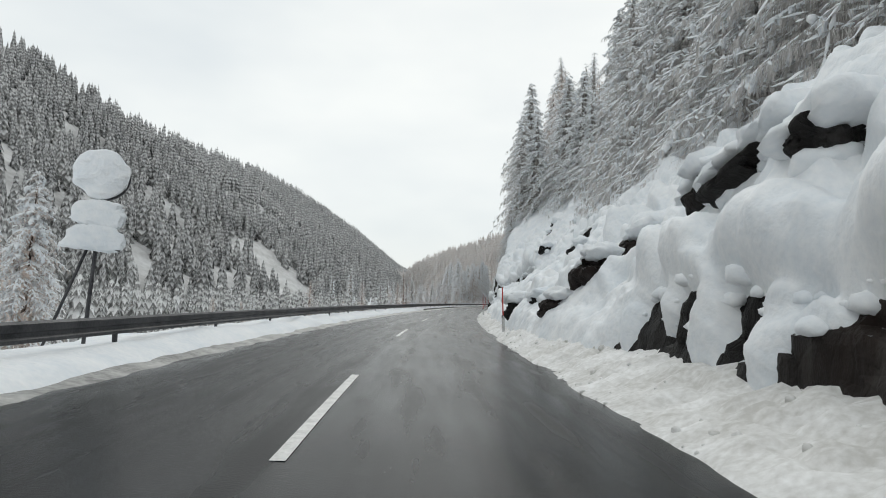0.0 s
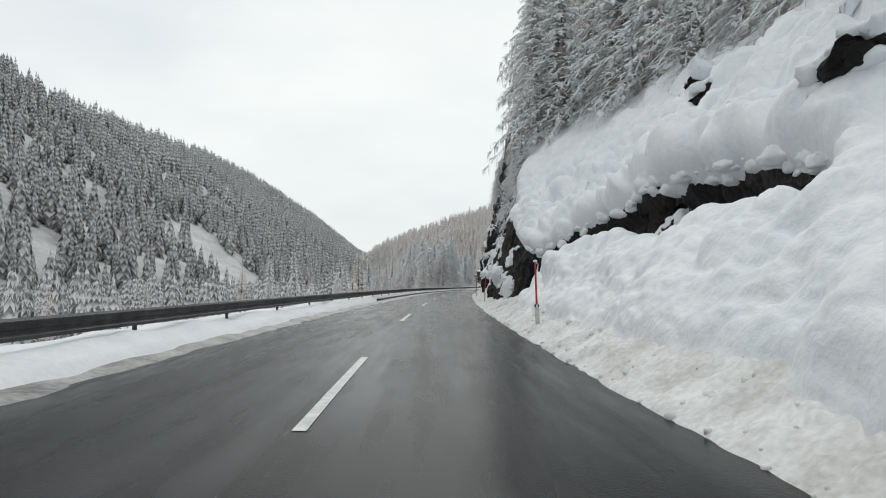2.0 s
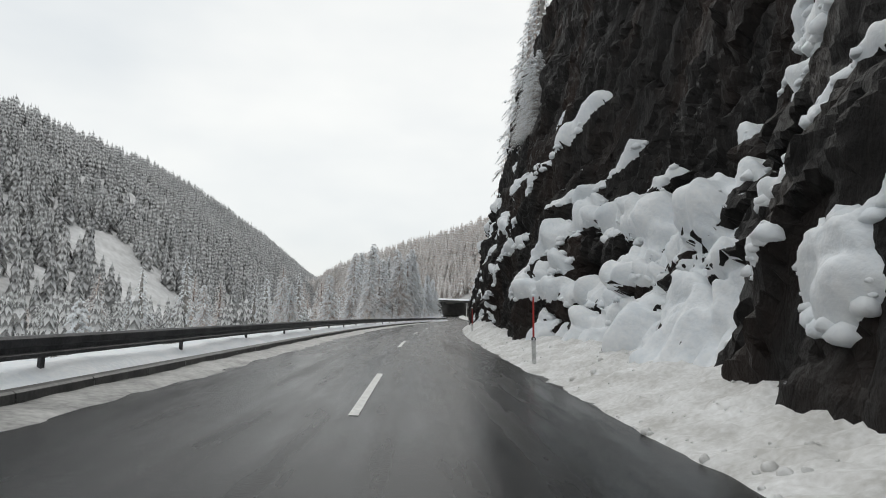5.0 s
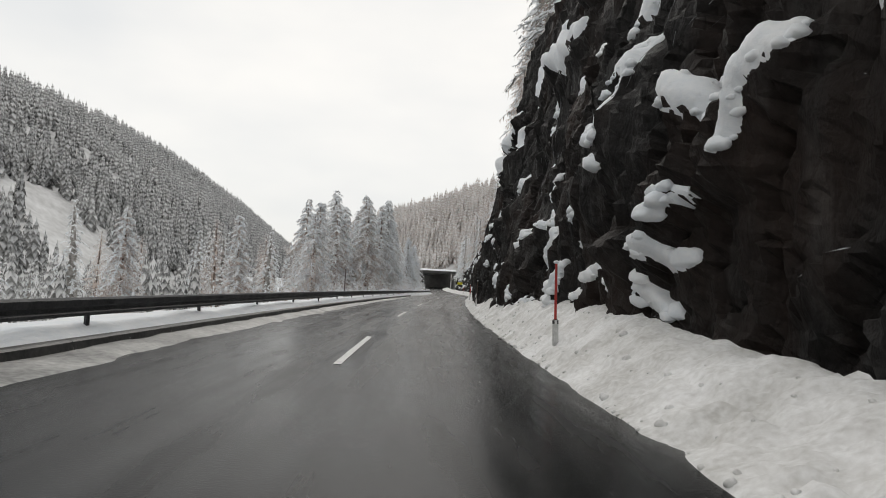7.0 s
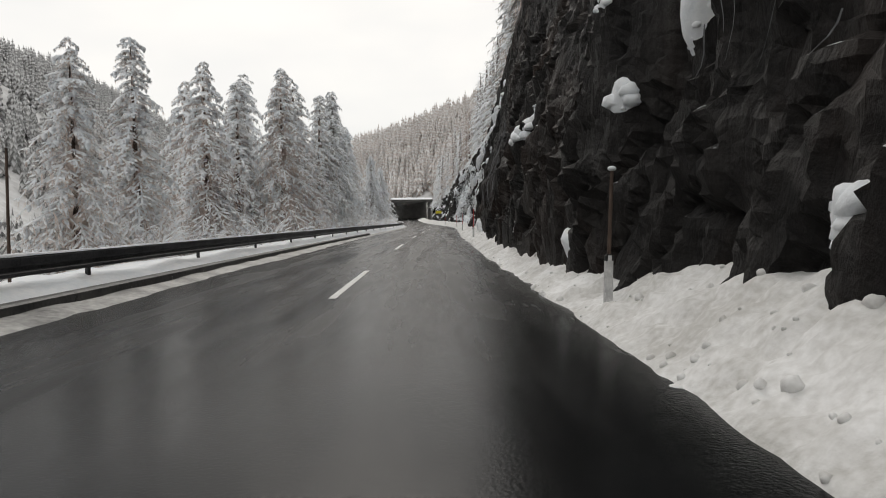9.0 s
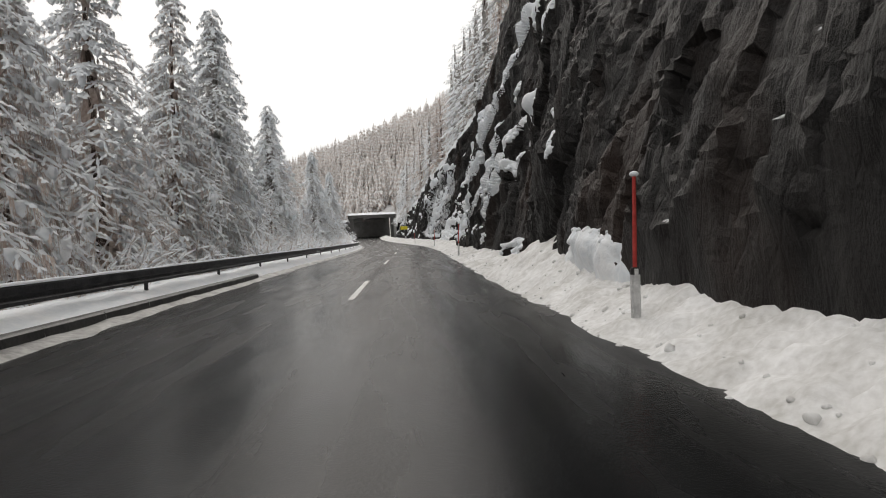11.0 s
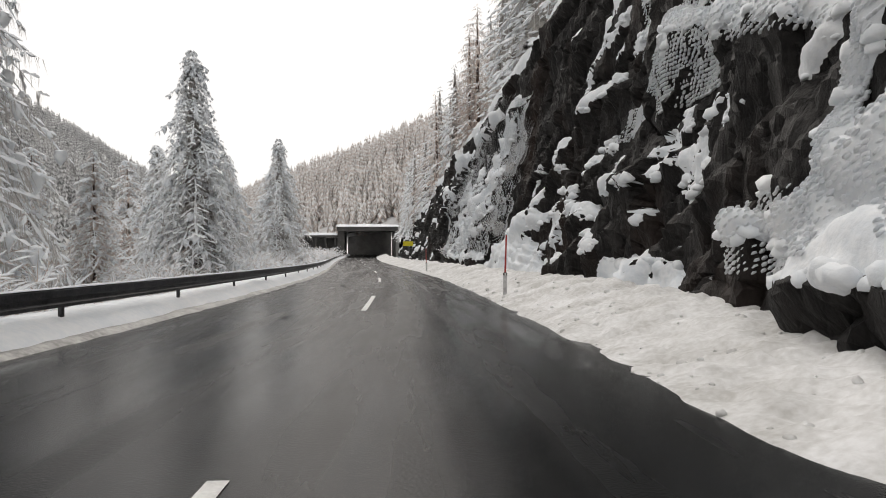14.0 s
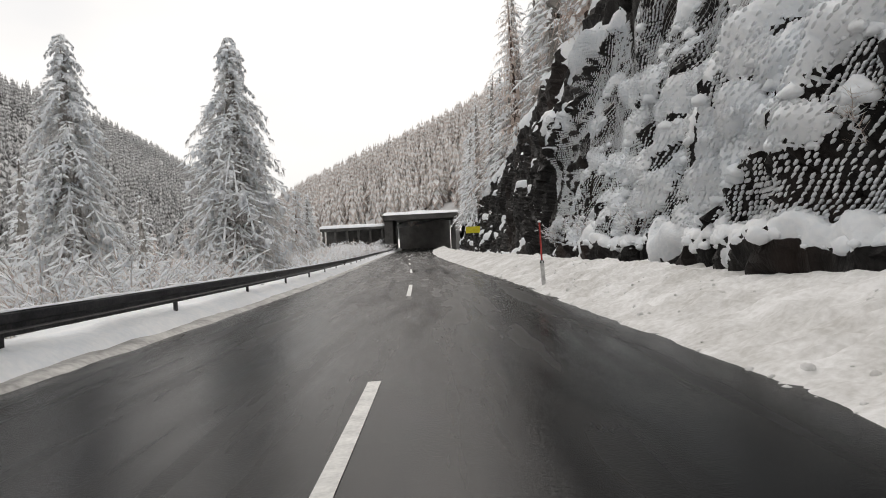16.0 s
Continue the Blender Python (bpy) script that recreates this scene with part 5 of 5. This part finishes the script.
# above the slope and the cliff
RIGHT_SPOTS = []
for s in np.arange(0, 404, 4.2):
    for row in range(3):
        hc = float(np.interp(s, HS, HC))
        if 92 < s < 150 and row == 0 or s > 100 and row == 2:
            continue
        lat = np.interp(s, [0, 10, 40, 47, 59, 74, 82, 100, 300, 400], [12.0, 13.2, 13.2, 16.5, 17.0, 15.0, 9.0, 11.5, 10.5, 11.5]) + row * 4.0 + rg.uniform(-0.8, 0.8)
        if 240 < s < 300:
            lat += 1.5
        ss_ = s + rg.uniform(-1.3, 1.3)
        kind = int(rg.choice([0, 1, 2, 0, 1, 2, 0 if s < 60 else 3])) if row < 1 and s < 92 else int(rg.choice([7, 8, 9]))
        RIGHT_SPOTS.append((ss_, lat, slope_height(ss_, lat) - float(rise(ss_)) - 0.3, kind, rg.uniform(0.75, 1.15)))
RIGHT_SPOTS += [(80, 7.2, 5.2, 0, 0.5), (84, 7.0, 6.0, 1, 0.55), (88, 7.4, 7.2, 2, 0.5), (121.5, 7.2, 12.6, 2, 0.36), (125, 7.4, 13.2, 0, 0.4), (129, 7.6, 14.2, 1, 0.42)]
place(TREES, RIGHT_SPOTS, "trees above the rock", 6)
for o in TREES:
    for c in list(o.children_recursive) + [o]:
        bpy.data.objects.remove(c)


# ---- frosted bushes between guardrail and trees ----
def bush(seed):
    rg = np.random.RandomState(seed)
    V, F, I = [], [], []
    for k in range(34):
        az, lean, L = rg.uniform(0, 6.3), rg.uniform(0.15, 0.9), rg.uniform(1.0, 2.3)
        d = np.array([math.cos(az) * lean, math.sin(az) * lean, 1.0])
        o = np.array([rg.uniform(-0.3, 0.3), rg.uniform(-0.3, 0.3), -0.2])
        for j in range(5):
            e = o + d / np.linalg.norm(d) * L / 5
            twig_tri(V, F, I, o, e - o, 1.1, 0.022)
            if rg.rand() < 0.55:
                bough_snow(rg, V, F, I, o, e, 0.030, 0.035)
            for side in range(4):
                out = d * 0.5 + rg.uniform(-1, 1, 3) * [1, 1, 0.6]
                out /= np.linalg.norm(out)
                twig_tri(V, F, I, e, out, rg.uniform(0.25, 0.6), 0.022)
                if rg.rand() < 0.4:
                    bough_snow(rg, V, F, I, e + out * 0.05, e + out * 0.35, 0.022, 0.025)
            o, d = e, d + np.array([math.cos(az), math.sin(az), -0.5]) * 0.16
    V, F, I = np.array(V), np.array(F), np.array(I)
    ob = tagged(new("bush"), "bare bush with brown twigs furred with snow", "bush")
    twigs = child("branchwork", raw_mesh("branchwork", V, F[I == 0], [LARCH]), ob)
    child("snow_load", raw_mesh("snow_load", V, F[I == 1], [SNOW], smooth=True), twigs, "snow on the twigs")
    return ob


BUSHES = [bush(300 + i) for i in range(3)]
place(BUSHES, [(rg.uniform(176, 350), rg.uniform(-12.0, -7.2), -0.9, int(rg.randint(3)), rg.uniform(0.8, 1.7)) for _ in range(130)] + [(rg.uniform(372, 412), rg.uniform(-22, -6.5), -0.6, int(rg.randint(3)), rg.uniform(1.1, 2.0)) for _ in range(55)], "bushes along the guardrail", 9)
place(BUSHES, [(s_, lat_, z_, int(rg.randint(3)), k_) for s_, lat_, z_, k_ in ((274.3, 7.6, 6.2, 0.5), (275.5, 7.0, 2.6, 0.6), (278.6, 6.8, 2.4, 0.5), (289, 7.0, 1.3, 0.6), (296, 7.4, 1.2, 0.7), (304, 7.8, 1.2, 0.7))], "bushes on the rock", 10)
for o in BUSHES:
    for c in list(o.children_recursive) + [o]:
        bpy.data.objects.remove(c)


# ---- dashes of the centre line ----
def dash_mesh(k):
    s = np.linspace(18 * k, 18 * k + 6, 9)
    S2, L2 = np.meshgrid(s, [-0.065, 0.065], indexing="ij")
    top = road(S2, L2, 0.006).reshape(-1, 3)
    return raw_mesh("lane_dash", top, grid_faces(9, 2)[:, ::-1], [PAINT])


ROAD = bpy.data.objects["road"]
for k in range(-2, 24):
    child("lane_dash", dash_mesh(k), ROAD)


# ---- guardrail: steel beam on posts, snow lying on top ----
def sweep(name, section, s0, s1, step, mat, lat0, parent, label=""):
    """A section of (lateral, height) points drawn along the road."""
    s = np.arange(s0, s1 + 0.01, step)
    sec = np.array(section)
    P = np.stack([road(s, lat0 + a, b) for a, b in sec], 1)
    f = grid_faces(len(s), len(sec))
    return child(name, raw_mesh(name, P.reshape(-1, 3), f, [mat], smooth=False), parent, label)


RAIL_LAT = -4.83
BEAM = [(-0.05, 0.44), (0.03, 0.45), (0.04, 0.51), (0.0, 0.54), (0.0, 0.60), (0.04, 0.63), (0.05, 0.74), (0.02, 0.78), (-0.05, 0.78), (-0.05, 0.44)]
rail = tagged(new("guardrail"), "dark steel guardrail with snow along its top", "guardrail")
BEAMS = {}
for k in range(-36, 412, 12):
    BEAMS[k] = sweep("beam", BEAM, k, k + 12, 2.0, STEEL, RAIL_LAT, rail)
for k in range(156, 412, 12):
    s_ = np.arange(k, k + 12.01, 0.25)
    puff = 0.020 + 0.030 * np.clip(fnoise(s_ / 1.1, 0 * s_, 51.0, 3) + 0.45, 0, 1.2)
    P = np.stack([road(s_, RAIL_LAT + a, 0.775 + h * puff) for a, h in ((-0.055, 0.0), (-0.045, 0.75), (0.0, 1.0), (0.04, 0.7), (0.052, -0.2))], 1)
    child("rail_snow", raw_mesh("rail_snow", P.reshape(-1, 3), grid_faces(len(s_), 5), [SNOW], smooth=True), BEAMS[k], "snow lying along the top of the rail")
bm = bmesh.new()
box(bm, 0.06, 0.12, 0.9, (0, 0, 0.2), 0.008)
post_me = bpy.data.meshes.new("rail_post")
bm.to_mesh(post_me)
bm.free()
post_me.materials.append(STEEL)
for s in range(-34, 412, 6):
    o = child("rail_post", post_me, rail)
    o.matrix_local = Matrix.Translation(Vector(road(s, RAIL_LAT - 0.13, 0.0))) @ pose(0, 0, 0, 0, 0, -heading(s))


# ---- kerb stones along the left edge where the valley is steepest ----
kerb = tagged(new("kerb"), "dark wet kerb stones edging the left verge", "kerb")
for k in range(84, 208, 2):
    s = np.array([k + 0.01, k + 1.0, k + 1.99])
    sec = [(-4.36, -0.1), (-4.36, 0.165), (-4.32, 0.175), (-4.18, 0.17), (-4.14, 0.14), (-4.12, -0.1)]
    P = np.stack([road(s, a, b) for a, b in sec], 1)
    child("kerb_stone", raw_mesh("kerb_stone", P.reshape(-1, 3), grid_faces(3, 6), [KERB]), kerb)

# ---- thin snow stakes behind the rail ----
for s in (162,):
    stake = tagged(new("snow_stake"), "thin dark wooden snow stake behind the guardrail", "snow stake", "stakes by the guardrail")
    bm = bmesh.new()
    rod(bm, (0, 0, -0.4), (0.03, 0, 2.3), 0.03, 0.022, 8)
    part("stake", bm, BARK, stake)
    stake.matrix_world = Matrix.Translation(Vector(road(s, -5.2, 0.2)))


# ---- marker posts with red snow poles ----
def marker_post(pole, colour):
    ob = tagged(new("marker_post"), "white roadside marker post with a tall " + colour + " snow pole", "marker post")
    bm = bmesh.new()
    box(bm, 0.11, 0.10, 0.95, (0, 0, 0.18), 0.02)
    part("post", bm, POSTWHITE, ob)
    bm = bmesh.new()
    box(bm, 0.115, 0.105, 0.11, (0, 0, 0.60), 0.02)
    band = part("reflector_band", bm, BLACK, ob, "black band with reflector")
    bm = bmesh.new()
    box(bm, 0.05, 0.008, 0.08, (0, -0.056, 0.60), 0.003)
    part("reflector", bm, POSTWHITE, band, "pale reflector")
    bm = bmesh.new()
    rod(bm, (0.0, 0.0, 0.6), (0.02, 0.0, 1.78), 0.028, 0.024, 10)
    stick = part("snow_pole", bm, pole, ob)
    bm = bmesh.new()
    bmesh.ops.create_icosphere(bm, subdivisions=2, radius=0.06, matrix=Matrix.Translation((0.02, 0, 1.80)) @ Matrix.Diagonal((1, 1, 0.6, 1)))
    part("snow_cap", bm, SNOW, stick)
    return ob


proto, plain = marker_post(REDPOLE, "red"), marker_post(BARK, "brown wooden")
for n, (s, lean, tilt) in enumerate([(21.5, -4, 2), (48, -3, 1), (75, 2, 0), (100, -3, 2), (128.7, -3, 3), (160, 1, 0), (192, 0, 1), (222, 1, 0), (256, 1, 1), (289, -2, 1)]):
    x, y, z = road(s, 4.0, 0.42)
    m = pose(float(x), float(y), float(z) - 0.28, tilt, lean, -heading(s))
    o = copy_thing(plain if s == 160 else proto, m)
    o["group"] = "marker posts along the road"
for c in list(proto.children_recursive) + [proto] + list(plain.children_recursive) + [plain]:
    bpy.data.objects.remove(c)


# ---- avalanche gallery at the far end ----
gal = tagged(new("road_gallery"), "concrete avalanche gallery with a dark mouth and snow on its roof", "gallery")


def gsweep(name, section, s0, s1, mat, label="", step=3.0):
    s = np.arange(s0, s1 + 0.01, step)
    P = np.stack([road(s, a, b) for a, b in section], 1)
    f = grid_faces(len(s), len(section))
    if len(section) == 5:
        last = (len(s) - 1) * 5
        f = np.concatenate([f, [[3, 2, 1, 0], [last, last + 1, last + 2, last + 3]]])
    me = raw_mesh(name, P.reshape(-1, 3), f, [mat])
    return child(name, me, gal, label)


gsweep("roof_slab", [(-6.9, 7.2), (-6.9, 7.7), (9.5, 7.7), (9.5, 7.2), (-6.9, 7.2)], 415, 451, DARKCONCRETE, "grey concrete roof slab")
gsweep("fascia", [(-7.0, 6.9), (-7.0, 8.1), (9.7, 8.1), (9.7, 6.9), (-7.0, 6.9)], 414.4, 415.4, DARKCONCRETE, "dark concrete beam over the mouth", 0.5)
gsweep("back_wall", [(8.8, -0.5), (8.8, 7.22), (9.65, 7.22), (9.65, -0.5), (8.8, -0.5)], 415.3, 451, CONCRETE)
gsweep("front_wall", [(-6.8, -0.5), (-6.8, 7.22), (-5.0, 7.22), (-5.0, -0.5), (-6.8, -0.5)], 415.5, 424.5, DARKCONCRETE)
# unseen side opened between added columns so daylight reaches the back wall
for k in range(5):
    gsweep("column", [(-6.2, -0.5), (-6.2, 7.22), (-5.4, 7.22), (-5.4, -0.5), (-6.2, -0.5)], 429 + 5 * k, 430 + 5 * k, DARKCONCRETE, "", 0.5)
# wall added across the road to stop light from the far end
gsweep("end_wall", [(-5.0, -0.5), (-5.0, 7.2), (8.8, 7.2), (8.8, -0.5), (-5.0, -0.5)], 450, 453, CONCRETE)
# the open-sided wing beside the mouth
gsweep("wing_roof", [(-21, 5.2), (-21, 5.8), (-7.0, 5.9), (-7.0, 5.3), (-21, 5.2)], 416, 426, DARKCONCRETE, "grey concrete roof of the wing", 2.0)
# recess under the wing roof, its shade painted by the dark concrete
gsweep("wing_wall", [(-21, -4.5), (-21, 5.25), (-7.0, 5.25), (-7.0, -4.5), (-21, -4.5)], 424, 425, DARKCONCRETE, "back wall of the wing with shade painted in", 0.5)
for k in range(6):
    bm = bmesh.new()
    box(bm, 0.45, 0.5, 9.4, (0, 0, 0.55), 0.03)
    o = part("column", bm, DARKCONCRETE, gal)
    o.matrix_local = Matrix.Translation(Vector(road(417, -20.5 + 2.6 * k, 0.0))) @ pose(0, 0, 0, 0, 0, -heading(417))


def roof_snow(s0, s1, l0, l1, low_, deep, seed, label):
    """A rounded blanket of snow with a lip on every side."""
    S2, L2 = np.meshgrid(np.linspace(s0, s1, 30), np.linspace(l0, l1, 60), indexing="ij")
    rim = np.minimum(np.minimum((S2 - s0) / 0.9, (s1 - S2) / 0.9), np.minimum((L2 - l0) / 0.9, (l1 - L2) / 0.9))
    z = low_ + (deep + 0.25 * fnoise(S2 / 4, L2 / 4, seed, 3)) * np.sqrt(np.clip(rim, 0, 1)) - 0.1
    child("roof_snow", raw_mesh("roof_snow", road(S2, L2, z).reshape(-1, 3), grid_faces(30, 60)[:, ::-1], [SNOW], smooth=True), gal, label)


roof_snow(414.2, 452, -7.2, 9.9, 8.09, 0.7, 2.0, "thick snow on the roof")
roof_snow(415.8, 426, -21.4, -6.8, 5.88, 0.7, 5.0, "thick snow on the wing")

# ---- yellow sign by the gallery ----
sign = tagged(new("yellow_sign"), "small yellow rectangular sign on a grey post", "road sign")
bm = bmesh.new()
box(bm, 1.75, 0.04, 0.8, (0, 0, 2.5), 0.01)
part("sign_plate", bm, YELLOW, sign)
bm = bmesh.new()
rod(bm, (0, 0.05, -0.3), (0, 0.05, 2.6), 0.04)
part("sign_post", bm, STEEL, sign)
sign.matrix_world = Matrix.Translation(Vector(road(350, 7.9, 0.6))) @ pose(0, 0, 0, 0, 0, -heading(350))

# ---- round traffic sign beside the guardrail, plastered with snow ----
rsign = tagged(new("round_road_sign"), "round road sign on a braced steel pole, plastered with snow", "road sign")
bm = bmesh.new()
rod(bm, (0, 0, -1.2), (0, 0, 3.3), 0.04)
part("pole", bm, STEEL, rsign)
bm = bmesh.new()
rod(bm, (-0.85, 0.0, -0.9), (-0.03, 0, 2.0), 0.03)
part("brace", bm, STEEL, rsign)
bm = bmesh.new()
rod(bm, (0, -0.08, 3.05), (0, -0.04, 3.05), 0.5, 0.5, 40)
part("round_plate", bm, STEEL, rsign)
bm = bmesh.new()
bmesh.ops.create_icosphere(bm, subdivisions=4, radius=0.53, matrix=Matrix.Translation((-0.05, -0.13, 3.1)) @ Matrix.Diagonal((1.02, 0.24, 0.98, 1)))
for v in bm.verts:
    v.co += Vector((1, 0.4, 1)) * 0.05 * float(vnoise(v.co.x * 5, v.co.z * 5, 2.0))
part("snow_plate", bm, SNOW, rsign, "snow stuck to the round plate")
for zc, w in ((2.25, 0.5), (1.75, 0.55)):
    bm = bmesh.new()
    box(bm, w * 1.7, 0.05, 0.4, (0, -0.06, zc), 0.01)
    part("plate", bm, STEEL, rsign)
    bm = bmesh.new()
    bmesh.ops.create_icosphere(bm, subdivisions=4, radius=1)
    for v in bm.verts:
        x_, y_, z_ = (math.copysign(abs(c) ** 0.45, c) for c in v.co)
        q = 1 + 0.22 * float(vnoise(x_ * 2.2 + 7 * zc, y_, z_ * 2.2)) + 0.10 * float(vnoise(x_ * 5, y_ * 3, z_ * 5 + zc))
        v.co = Vector((-0.02 + w * 0.92 * x_ * q * (1.0 - 0.18 * z_), -0.12 + 0.09 * y_, zc + 0.02 + 0.25 * z_ * q))
    part("plate_snow", bm, SNOW, rsign, "snow stuck to the plate")
x, y, z = road(8.3, -5.7, 0.0)
rsign.matrix_world = pose(float(x), float(y), 0.55, 0, 3, -heading(8) + 18)
